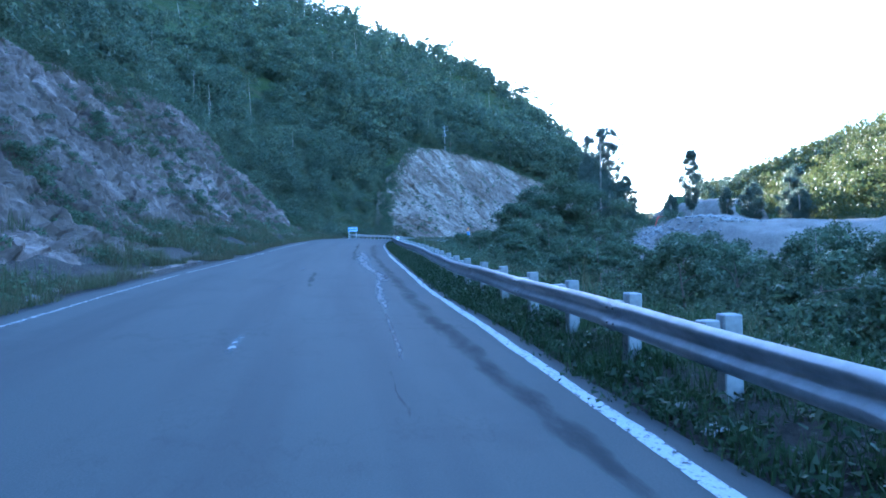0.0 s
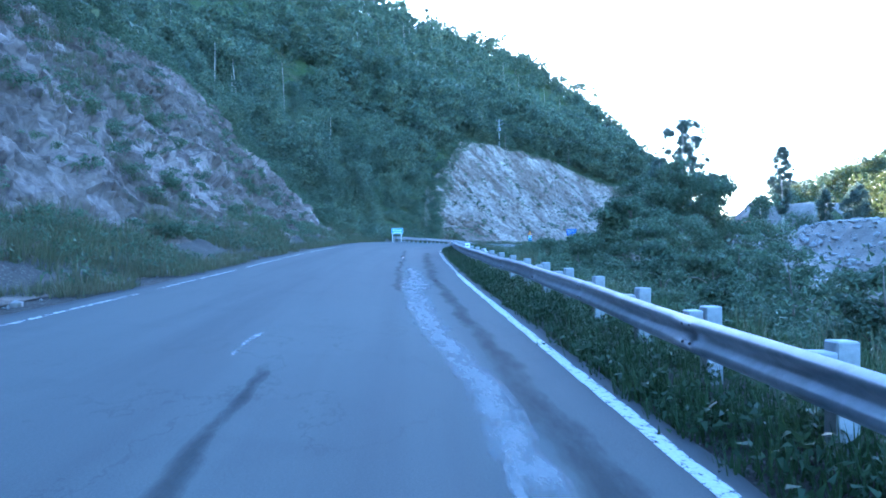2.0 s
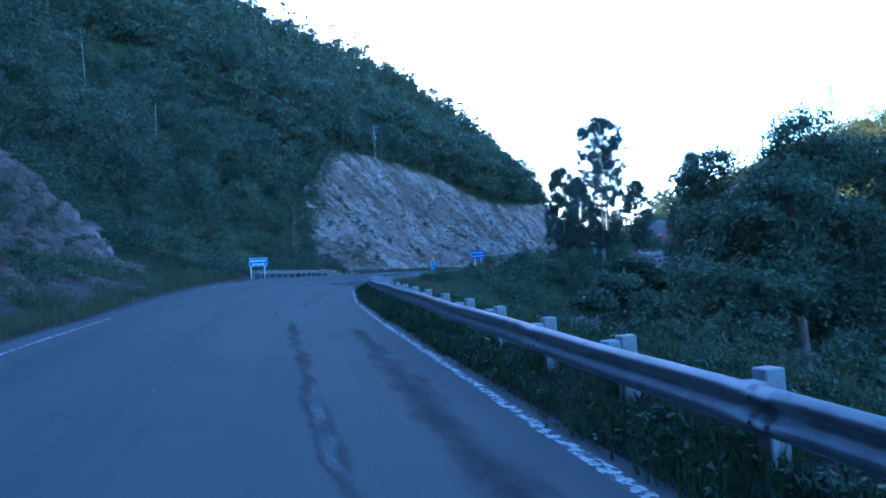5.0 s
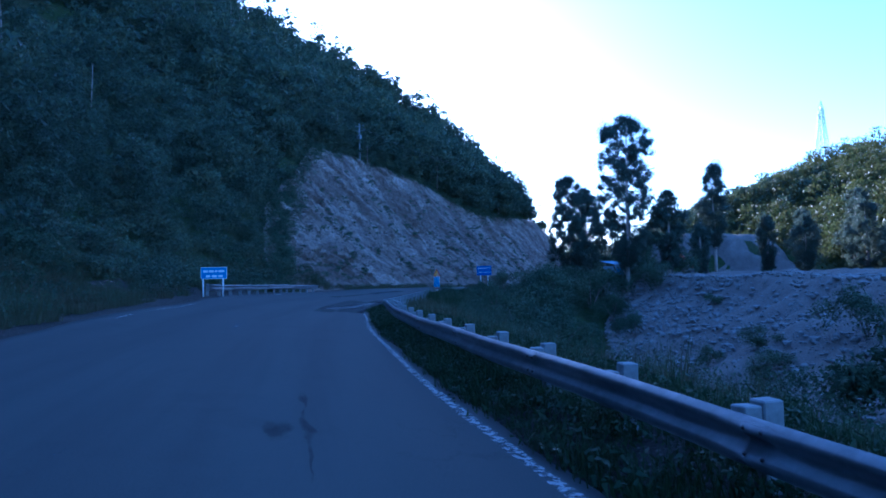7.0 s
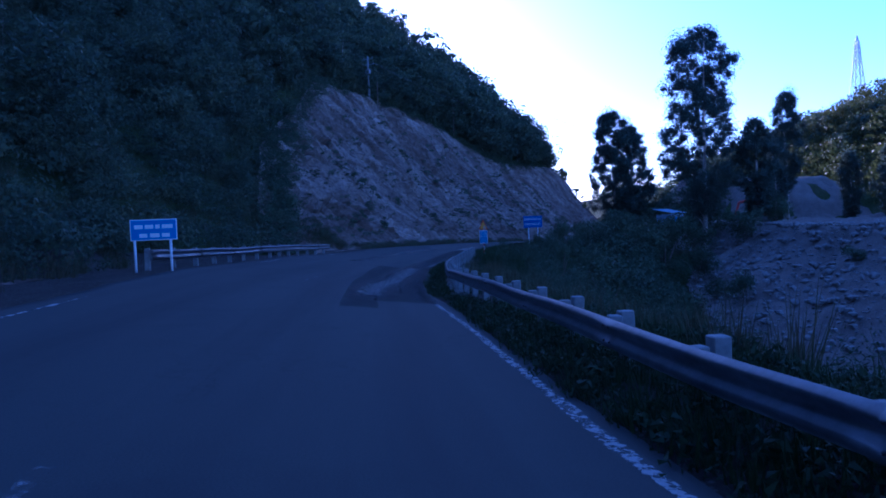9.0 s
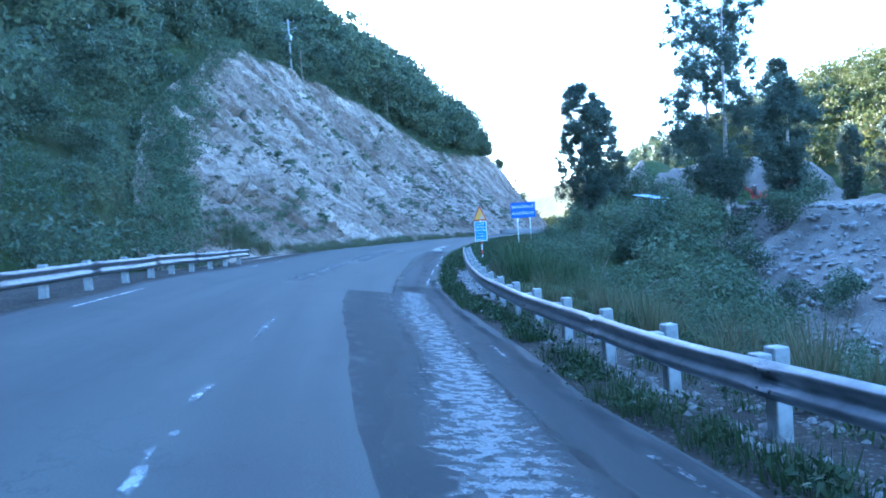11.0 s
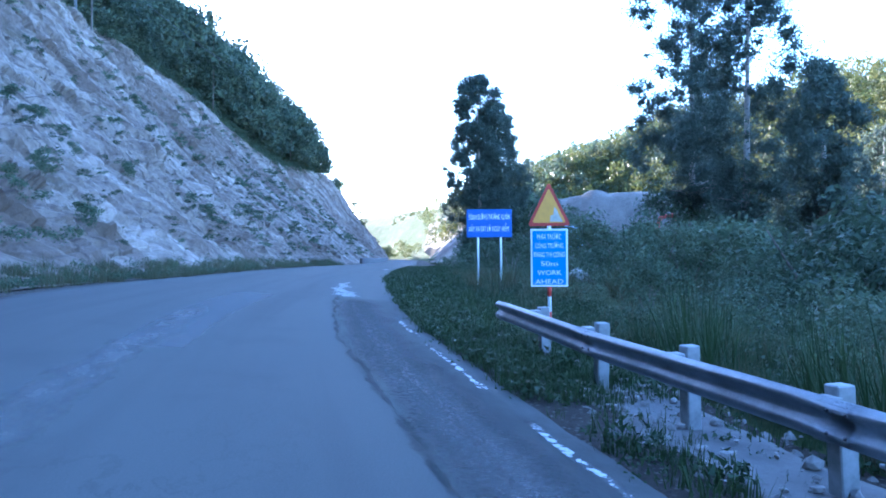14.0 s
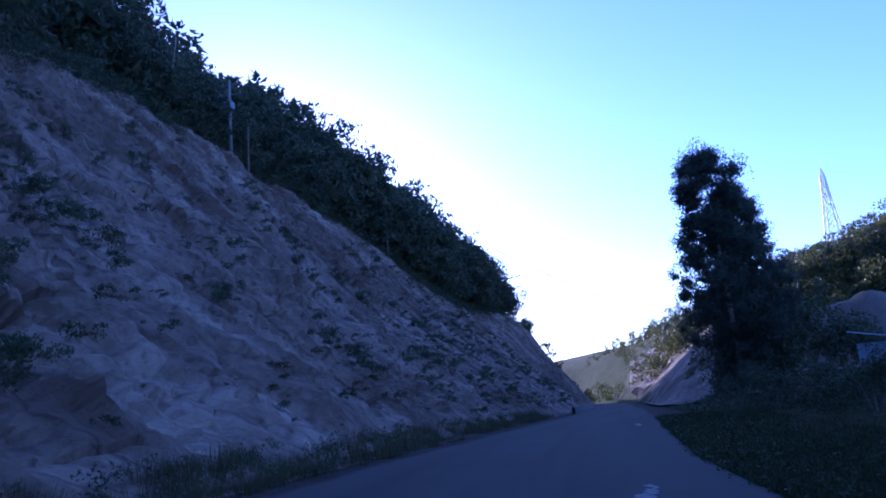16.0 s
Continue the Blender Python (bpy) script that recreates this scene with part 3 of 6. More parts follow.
def stamp(templates, x, y, z, scale, rng, lean=0.06):
    """Copies of templates, turned and scaled, joined into one array of corners."""
    out = []
    pick = rng.integers(0, len(templates), len(x))
    for i in range(len(x)):
        a = rng.uniform(0, 2 * math.pi)
        v = templates[pick[i]] * (scale[i] * np.array([1, 1, rng.uniform(0.85, 1.2)]))
        c, s = math.cos(a), math.sin(a)
        out.append(np.stack([v[:, 0] * c - v[:, 1] * s + x[i] + lean * v[:, 2] * rng.normal(), v[:, 0] * s + v[:, 1] * c + y[i], v[:, 2] + z[i]], -1))
    return np.vstack(out)


# ---- ground, road, cuts ----
def steps(lo, hi, fine, a, b, grow=1.13):
    """Coordinates, fine from a to b and ever coarser outside."""
    mid = list(np.arange(a, b + 1e-6, fine))
    left, right, w = [a], [b], fine
    while left[-1] > lo or right[-1] < hi:
        w *= grow
        if left[-1] > lo:
            left.append(left[-1] - w)
        if right[-1] < hi:
            right.append(right[-1] + w)
    return np.array(left[:0:-1] + mid + right[1:])


def build_ground():
    gx, gy = steps(-2500, 3000, 1.1, -45, 75), steps(-700, 3000, 1.1, -12, 235)
    X, Y = np.meshgrid(gx, gy, indexing="ij")
    x, y = X.ravel(), Y.ravel()
    z = land(x, y)
    s, d = along(x, y)
    foot = width(s) + verge(s)
    corridor = (d > -foot - 1.0) & (d < 3.2)
    p = -d - foot
    covered = ((p > -1) & (p < cut_one(s) / 1.3 + 3.2) & (s < 101)) | ((p > -1) & (p < brow(s) + 1.5) & (s > 134) & (s < 400))
    gravel = (quarry(x, y) > z - 0.6) & (d > 8) & (x < 124) & (y > 47) & (y < 244)
    z = z - np.where(corridor, 0.6, 0) - np.where(covered & ~corridor, 5.0, 0) - np.where(gravel, 0.8, 0)
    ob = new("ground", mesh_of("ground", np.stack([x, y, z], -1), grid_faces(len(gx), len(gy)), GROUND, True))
    tagged(ob, "wooded valley ground with earth and undergrowth, darker in its hollows", "ground", kind="structure")


def ribbon(name, s, lo, hi, columns, lift, material, smooth_shading=True):
    """A strip along the road between two offsets; lift(s, d, f) gives its height."""
    f = np.linspace(0, 1, columns)
    if name == "road":
        f = np.r_[0, np.linspace(0.002, 0.998, columns - 2), 1]
    S = np.repeat(s[:, None], columns, 1)
    D = lo[:, None] + (hi - lo)[:, None] * f[None]
    F = np.repeat(f[None], len(s), 0)
    S, D, F = S.ravel(), D.ravel(), F.ravel()
    x, y = at(S, D)
    me = mesh_of(name, np.stack([x, y, lift(S, D, F)], -1), grid_faces(len(s), columns)[:, ::-1], material, smooth_shading)
    add_uv(me, S, D)
    rim = me.attributes.new("rim", "FLOAT", "POINT")
    ends = np.minimum(S - s[0], s[-1] - S)
    rim.data.foreach_set("value", np.maximum(np.abs(2 * F - 1) ** 2.0, 1 - np.clip(ends / 0.8, 0, 1)).astype(np.float32))
    return new(name, me)


def right_edge(s):
    """Ragged right border of the asphalt."""
    wide = np.interp(s, [0, 8, 16, 24, 34, 46, 70, 98, 106, 110, 116, 140, 145, 150, 159, 165, 172, 186, 200],
                     [0.3, 0.32, 0.42, 0.55, 0.54, 0.4, 0.48, 0.45, 0.2, 0.28, 0.5, 0.45, 0.2, -0.12, -0.34, -0.6, -0.58, -0.3, -0.2])
    return wide + 0.16 * (fbm(s / 1.7, s * 0, 71, 3) - 0.5)


def line_at(s):
    """Offset of the painted right edge line."""
    return np.interp(s, [0, 8, 15, 23, 33, 45, 70, 96, 104, 112, 128, 138, 141, 144, 147], [-0.09, -0.09, 0.12, 0.26, 0.25, 0.1, 0.19, 0.18, -0.08, -0.12, -0.02, 0.1, 0.04, -0.12, -0.33])


def road_top(s, d):
    """The road's surface with its long waves and settled wheel tracks."""
    wave = 0.03 * (fbm(s / 6, d / 2.5, 77, 3) - 0.5)
    ruts = 0.012 * np.exp(-((d + 1.3) / 0.35) ** 2) + 0.01 * np.exp(-((d + 2.9) / 0.35) ** 2)
    return road_z(s, d) + wave - ruts


def build_road():
    s = np.concatenate([np.arange(-40, 175, 0.5), np.arange(175, 420, 3.0)])
    left = -(width(s) + 0.55 + 0.3 * smooth(138, 150, s) + 0.25 * (fbm(s / 2.1, s * 0, 72, 3) - 0.5))

    def top(S, D, F):
        return road_top(S, D) - np.where((F < 0.001) | (F > 0.999), 0.35, 0)
    tagged(ribbon("road", s, left, right_edge(s), 34, top, ASPHALT), "worn grey asphalt mountain road, patched and cracked", "road", kind="structure")

    def right_top(S, D, F):
        base = edge_z(S) - 0.07 - 0.05 * F
        rough = 0.16 * (fbm(S / 0.8, D / 0.8, 81, 4) - 0.35) * smooth(0.0, 0.25, F)
        base = base + 0.2 * (1 - smooth(84, 100, S)) * smooth(0.06, 0.3, F)
        base = base - 0.2 * smooth(100, 110, S) * (1 - smooth(136, 144, S)) * smooth(0.15, 0.5, F)
        return base + rough - 1.0 * smooth(0.78, 1.0, F)
    tagged(ribbon("verge_right", s, right_edge(s) - 0.12, right_edge(s) + 3.3, 22, right_top, SHOULDER), "grassy stony road verge under the guardrail", "verge", kind="structure")

    def left_top(S, D, F):
        p = -D - width(S) - verge(S)
        base = np.where(p > 0, slope_z(S, p) + 0.1, 0) + road_z(S, np.maximum(D, -width(S) - 0.6)) - 0.03 + 0.1 * smooth(-0.9, 0, p)
        return base + (0.14 + 0.35 * smooth(0, 1.0, p)) * (fbm(S / 0.9, D / 0.9, 83, 4) - 0.4) * smooth(0, 0.3, 1 - F) - 0.9 * smooth(1.0, 2.0, p + np.interp(S, [100, 130], [0, 1.2]))
    tagged(ribbon("verge_left", s, -(width(s) + verge(s) + np.interp(s, [100, 130], [2.0, 0.7])), left + 0.15, 30, left_top, RUBBLE), "stony earth verge at the foot of the slope", "verge", kind="structure")


def on_road(name, s0, s1, lo, hi, material, label, lift=0.006, ragged=0.1, step=0.2, seed=1, ends=0.0):
    """A thin coat on the road from s0 to s1 between two ragged borders, each one number or (at s0, at s1)."""
    s = np.arange(s0, s1 + step * 0.5, step)
    f = np.linspace(0, 1, len(s))
    lo, hi = (np.interp(f, np.linspace(0, 1, len(np.atleast_1d(v))), np.atleast_1d(v)) for v in (lo, hi))
    lo = lo + ragged * (fbm(s / 0.7, s * 0, seed, 3) - 0.5) * 2
    hi = hi + ragged * (fbm(s / 0.7, s * 0, seed + 40, 3) - 0.5) * 2
    if ends:
        mid = (lo + hi) / 2
        k = np.sqrt(np.clip(np.minimum(f, 1 - f) / ends, 0, 1))
        lo, hi = mid + (lo - mid) * k, mid + (hi - mid) * k
    ob = ribbon(name, s, lo, hi, 7, lambda S, D, F: road_top(S, D) + lift, material)
    return tagged(ob, label, "road marking" if "line" in name else "road patch", kind="structure")


def build_markings():
    ends = lambda a, b: line_at(np.linspace(a, b, 12))
    on_road("edge_line_right", -30, 44, ends(-30, 44) - 0.085, ends(-30, 44) + 0.085, LINE, "white painted edge line, chipped along the verge", ragged=0.025)
    on_road("edge_line_right", 44, 101, ends(44, 101) - 0.08, ends(44, 101) + 0.08, LINE_CHIPPED, "white painted edge line, flaking off in many places", ragged=0.03)
    for k, (a, b) in enumerate([(106.5, 108), (112, 114.2), (118, 119)]):
        on_road("edge_line_right", a, b, ends(a, b) - 0.06, ends(a, b) + 0.06, LINE_OLD, "short remnant of a worn away white edge line", ragged=0.04, seed=21 + k)
    for k, (a, b) in enumerate([(128, 132.2), (133.5, 137), (138.4, 142.6), (143.4, 146.6)]):
        on_road("edge_line_right", a, b, ends(a, b) - 0.07, ends(a, b) + 0.07, LINE_OLD, "broken white edge line with gravel over it", ragged=0.05, seed=5 + k)
    left = [(-20, 24), (24.6, 33.5), (34.5, 41), (42, 53), (54, 66), (86, 89), (90, 98), (116, 121), (132.2, 134.6), (136.4, 138.6), (141.6, 143.4)]
    for k, (a, b) in enumerate(left):
        w = -width(np.array([a, b]))
        on_road("edge_line_left", a, b, w - 0.05, w + 0.05, LINE_CHIPPED if b < 60 else LINE_OLD, "thin white painted edge line, worn", ragged=0.02, seed=11 + k)
    dashes = [(1.5, 3.4), (9.3, 11.4), (19.4, 20.6), (27.2, 29.4), (44.5, 45.1), (56, 56.5), (71.1, 71.8), (85.3, 87.9), (106.2, 108.4), (109, 110.2), (113.3, 116.3), (124.1, 124.8), (128.6, 129.6)]
    for k, (a, b) in enumerate(dashes):
        on_road("centre_line", a, b, -3.98, -3.84, DASH, "faded white centre line dash on the asphalt", ragged=0.035, seed=31 + k)
    on_road("scraped_streak", 22.6, 40.2, (-1.2, -1.2, -1.55, -1.78, -1.88, -1.95), (-0.66, -0.76, -1.0, -1.12, -1.22, -1.32), SCRAPE, "whitish scraped streak along the wheel track", ragged=0.09, ends=0.06, lift=0.008)
    on_road("scraped_streak", 14.5, 24, (-1.55, -1.35, -1.18), (-1.3, -1.12, -0.92), SCRAPE, "thinner end of the whitish scraped streak", ragged=0.09, seed=3, ends=0.3, lift=0.007)
    on_road("scraped_streak", 8.6, 14.5, (-1.75, -1.55), (-1.66, -1.42), DUST, "thin pale scratch in the asphalt", ragged=0.03, seed=44, ends=0.2)
    on_road("scraped_streak", 37, 47, (-1.7, -1.8, -1.82, -1.75), (-0.95, -1.1, -1.25, -1.6), SCRAPE, "broad whitish scraped patch in the wheel track", ragged=0.14, seed=46, ends=0.12, lift=0.008)
    on_road("dust_streak", 52, 57, (-2.15, -2.1), (-1.85, -1.9), DUST, "small pale dusty spot on the asphalt", seed=4, ends=0.3)
    on_road("tar_strip", 3.5, 41, (-0.82, -0.95, -0.78, -0.85, -1.0), (-0.45, -0.5, -0.2, -0.4, -0.6), TAR, "dark tar strip near the edge line", seed=6, ends=0.05)
    on_road("tar_strip", 36, 66, (-2.05, -2.15, -2.12, -2.2, -2.25), (-1.75, -1.85, -1.8, -1.95, -2.05), TAR, "dark filled crack along the wheel track", seed=7, ends=0.05, ragged=0.16)
    on_road("tar_strip", 40, 64, (-1.1, -1.15, -0.9), (-0.6, -0.5, -0.4), TAR, "dark tar strip near the edge line", seed=8, ends=0.05, ragged=0.16)
    on_road("oil_stain", 71.6, 72.9, -2.3, -1.9, CRACK, "dark oil stain on the asphalt", seed=61, ends=0.4)
    on_road("tar_strip", 20, 27, (-3.25, -3.38, -3.42), (-3.1, -3.2, -3.3), TAR, "dark smear along a crack", seed=62, ends=0.1, ragged=0.12)
    for k, (a, b, d) in enumerate([(43, 50, -2.0), (66, 69, -2.6), (6, 8.5, -1.9), (70, 75, -1.8)]):
        on_road("crack", a, b, d - 0.04, d + 0.04, CRACK, "dark crack in the asphalt", seed=50 + k, lift=0.009, ragged=0.14, ends=0.2)
    on_road("dark_patch", 99, 124.2, (-2.4, -2.4, -2.45, -2.6, -2.68), (-1.5, -1.5, -1.4, -1.4, -1.4), DARK_COAT, "dark smooth asphalt repair", seed=10, ragged=0.03)
    on_road("dark_patch", 101, 127, (-1.6, -1.5, -1.3), (0.1, 0.25, 0.4), DARK_COAT, "dark worn asphalt under the broken surface", seed=64, ragged=0.1, lift=0.007)
    on_road("broken_patch", 102, 125.4, (-2.5, -2.35, -1.98, -1.66, -1.63, -1.55, -1.6), (-1.1, -0.85, -0.2, -0.35, 0.0, 0.15, 0.15), SCAR, "whitish broken asphalt with exposed stones", seed=9, lift=0.009, ragged=0.2, ends=0.02)
    on_road("dark_patch", 101, 131, (-0.35, 0.02, 0.1), (0.0, 0.3, 0.35), TAR, "dark damp edge of the asphalt", seed=12, ragged=0.08)
    on_road("crack", 104, 125.5, (-0.85, -0.75, -0.66, -0.3, -0.38), (-0.72, -0.6, -0.5, -0.15, -0.26), CRACK, "raised lip along the broken asphalt", seed=24, lift=0.012, ragged=0.09, ends=0.05)
    side = np.array([-1.25, -1.25, -1.27, -1.35, -1.62, -1.85, -2.1])
    on_road("dark_patch", 123, 151.5, side, (0.3, 0.3, 0.35, 0.3, 0.1, 0.0, -0.2), DAMP_COAT, "darker rough asphalt along the road edge", seed=25, ragged=0.12)
    on_road("grit_patch", 125, 151, side + 0.05, (-0.2, -0.1, -0.1, -0.2, -0.35, -0.5, -0.7), GRIT, "coarse gritty strip along the road edge", seed=13, ragged=0.2, ends=0.06)
    on_road("crack", 123, 152, side - 0.04, side + 0.09, CRACK, "long ragged edge of the repair", seed=14, lift=0.009, ragged=0.14)
    on_road("smooth_repair", 140.4, 150.6, (-4.95, -4.95), (-3.95, -3.8), SMOOTH, "lighter rectangular asphalt repair", seed=15, ragged=0.02)
    on_road("white_spill", 151.2, 160.3, (-2.35, -2.5, -2.5, -2.35), (-0.95, -1.5, -1.85, -2.1), SPILL, "white spilt lime on the asphalt", seed=16, lift=0.011, ragged=0.3, ends=0.1)
    on_road("white_spill", 180, 184, (-1.8, -1.8), (-1.2, -1.2), SPILL, "small white spill on the asphalt", seed=18, lift=0.011, ragged=0.2, ends=0.3)
    on_road("dust_streak", 126, 146, (-5.2, -5.0), (-4.2, -4.3), DUST, "pale worn wheel track", seed=19, ends=0.1, lift=0.007)


def build_cut(name, s0, s1, step, rows, tall, material, label, seed, tilt, rough, size, long=9.0, jag=0.0):
    """A rock cut beside the road, from its foot to above its top: slabs along the beds, broken into blocks."""
    s = np.concatenate([np.arange(s0, min(s1, 228), step), np.arange(228, s1, 0.5)]) if s1 > 228 else np.arange(s0, s1, step)
    f = np.linspace(0, 1, rows)
    S, F = (v.ravel() for v in np.meshgrid(s, f, indexing="ij"))
    lean, line, p = 1.55 * math.tan(tilt), S, 0
    for _ in range(24):
        S = np.maximum(line + lean * p, s0)
        p = 0.5 * p + 0.5 * (-0.8 + F * (tall(S) + 1.9))
    foot = width(S) + verge(S)
    x, y = at(S, -(foot + p))
    z = foot_z(S) + np.where(p > 0, slope_z(S, p), 0.05 * p) + 0.06
    hx, hy = np.interp(S, STA, NORMALS[:, 0]), np.interp(S, STA, NORMALS[:, 1])
    u, v = S, p * 1.55
    a, b = u * math.cos(tilt) - v * math.sin(tilt), u * math.sin(tilt) + v * math.cos(tilt)
    wa, wb = a + 1.6 * (fbm(u / 5, v / 5, seed + 31, 3) - 0.5), b + 2.5 * (fbm(u / 5, v / 5, seed + 32, 3) - 0.5)
    slab, g1 = blocks(wa / (2.6 * size), wb / (long * size), seed, 1.1)
    block, g2 = blocks(wa / (1.05 * size), wb / (2.6 * size), seed + 10, 1.2)
    chip, g3 = blocks(wa / (0.5 * size), wb / (0.95 * size), seed + 20, 1.2)
    gully = np.clip(1 - np.abs(fbm(a / 7, b / 26, seed + 13, 3) - 0.5) * 9, 0, 1)
    small = fbm(u / 0.8, v / 0.8, seed + 3, 4) - 0.5
    big = fbm(u / 12, v / 12, seed + 5, 2) - 0.5
    broken = smooth(0.35, 0.6, fbm(u / 9, v / 9, seed + 41, 3))
    rise = smooth(0.0, 2.2, p) * (0.3 + 0.7 * smooth(0, 2.0, tall(S) + 1.6 - p))
    push = rough * (1.7 * big + (1.1 * slab + (0.35 + 0.65 * broken) * (1.1 * block * np.clip(g2 / 0.3, 0, 1) + 0.6 * chip * np.clip(g3 / 0.35, 0, 1))) * size - 1.3 * gully + 0.75 * small)
    sharp = np.abs(fbm(a / 1.5, b / 3.2, seed + 51, 4) - 0.5) * 2
    shard = blocks(wa / 0.34, wb / 0.5, seed + 60, 1.5)[0]
    push += jag * (1.1 * (0.3 - sharp) + 0.3 * shard)
    push -= rough * size * (0.16 * np.clip(1 - g2 / 0.12, 0, 1) + 0.3 * np.clip(1 - g1 / 0.08, 0, 1))
    push = rise * push + 0.12 * small
    x, y, z = x + hy * push * 0.78, y - hx * push * 0.78, z + push * 0.55
    me = mesh_of(name, np.stack([x, y, z], -1), grid_faces(len(s), rows), material, False)
    add_uv(me, a, b, "rock")
    return tagged(new(name, me), label, "rock face", kind="structure")


def build_quarry():
    gx, gy = np.arange(14, 125, 0.6), np.arange(46, 245, 0.6)
    X, Y = np.meshgrid(gx, gy, indexing="ij")
    x, y = X.ravel(), Y.ravel()
    z, q = land(x, y), quarry(x, y)
    st, off = along(x, y)
    q = q - 7 * (1 - smooth(3.5, 13, off)) * smooth(185, 215, st)
    keep = (q > z - 0.5) & (off > 3.0)
    z = q + 1.3 * (fbm(x / 2.6, y / 2.6, 93, 5) - 0.5) - 0.05
    gully = np.abs(fbm(y / 4.0, x / 14, 95, 3) - 0.5) * 2
    z = z + 0.9 * (gully - 0.4)
    faces = grid_faces(len(gx), len(gy))
    faces = faces[keep[faces].all(1)]
    used = np.unique(faces)
    remap = np.zeros(len(x), np.int64)
    remap[used] = np.arange(len(used))
    ob = new("quarry_bank", mesh_of("quarry_bank", np.stack([x, y, z], -1)[used], remap[faces], GRAVEL, True))
    tagged(ob, "grey-brown gravel bank of a quarry terrace", "gravel bank", kind="structure")


build_ground()
build_road()
build_markings()
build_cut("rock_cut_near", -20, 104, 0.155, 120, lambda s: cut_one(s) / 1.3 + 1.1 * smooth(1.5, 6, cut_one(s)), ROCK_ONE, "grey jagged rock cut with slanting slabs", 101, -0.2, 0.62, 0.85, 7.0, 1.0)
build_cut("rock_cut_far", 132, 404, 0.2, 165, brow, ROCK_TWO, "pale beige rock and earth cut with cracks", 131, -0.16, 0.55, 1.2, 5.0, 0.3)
build_quarry()


def build_right_cut():
    s, f = np.arange(246, 470, 0.8), np.linspace(0, 1, 34)
    S, F = (v.ravel() for v in np.meshgrid(s, f, indexing="ij"))
    D = 2.6 + F * 17
    x, y = at(S, D)
    z = land(x, y) + 0.25 + 1.1 * (fbm(S / 4, D / 3, 151, 4) - 0.5) * smooth(0, 0.2, F)
    me = mesh_of("rock_cut_bend", np.stack([x, y, z], -1), grid_faces(len(s), len(f))[:, ::-1], ROCK_TWO, False)
    add_uv(me, S, D, "rock")
    tagged(new("rock_cut_bend", me), "sunlit pale rock cut on the outer side of the bend", "rock face", kind="structure")


build_right_cut()


# ---- woods ----
def tree_template(rng, count, leaf, tall=6.0, wide=2.4, lobes=9):
    """Foliage of one tree, in clumps that leave gaps."""
    rows, small = [], min(1.0, (10 / lobes) ** 0.42)
    for k in range(lobes):
        h = rng.uniform(0.25, 1.0)
        r = wide * (1.05 - 0.55 * abs(h - 0.55)) * rng.uniform(0.15, 0.85)
        a = rng.uniform(0, 2 * math.pi)
        rows.append((r * math.cos(a), r * math.sin(a), tall * h * 0.86, wide * small * rng.uniform(0.34, 0.6), rng.uniform(0.6, 0.95)))
    rows.append((0, 0, tall * 0.82, wide * small * 0.5, 0.9))
    return crown(rng, rows, count, leaf)


def scatter(rng, n, s0, s1, lo, hi):
    """Random stations and offsets, and their ground."""
    s, d = rng.uniform(s0, s1, n), rng.uniform(lo, hi, n)
    x, y = at(s, d)
    return s, d, x, y


def wood_object(name, corners, material, label, category="trees"):
    ob = new(name, mesh_of(name, corners, triples(len(corners) // 3), material))
    return tagged(ob, label, category, kind="stuff")


def cut_clear(s, p):
    """Whether a place on the left slope lies above the rock cuts."""
    top_one = np.where(s < 101, (cut_one(s) + 2.72) / 1.3, 0)
    top_two = np.where(s > 134, brow(s), 0)
    return p > np.maximum(top_one, top_two) + 0.3 + 1.6 * ((s > 134) & (s < 200))


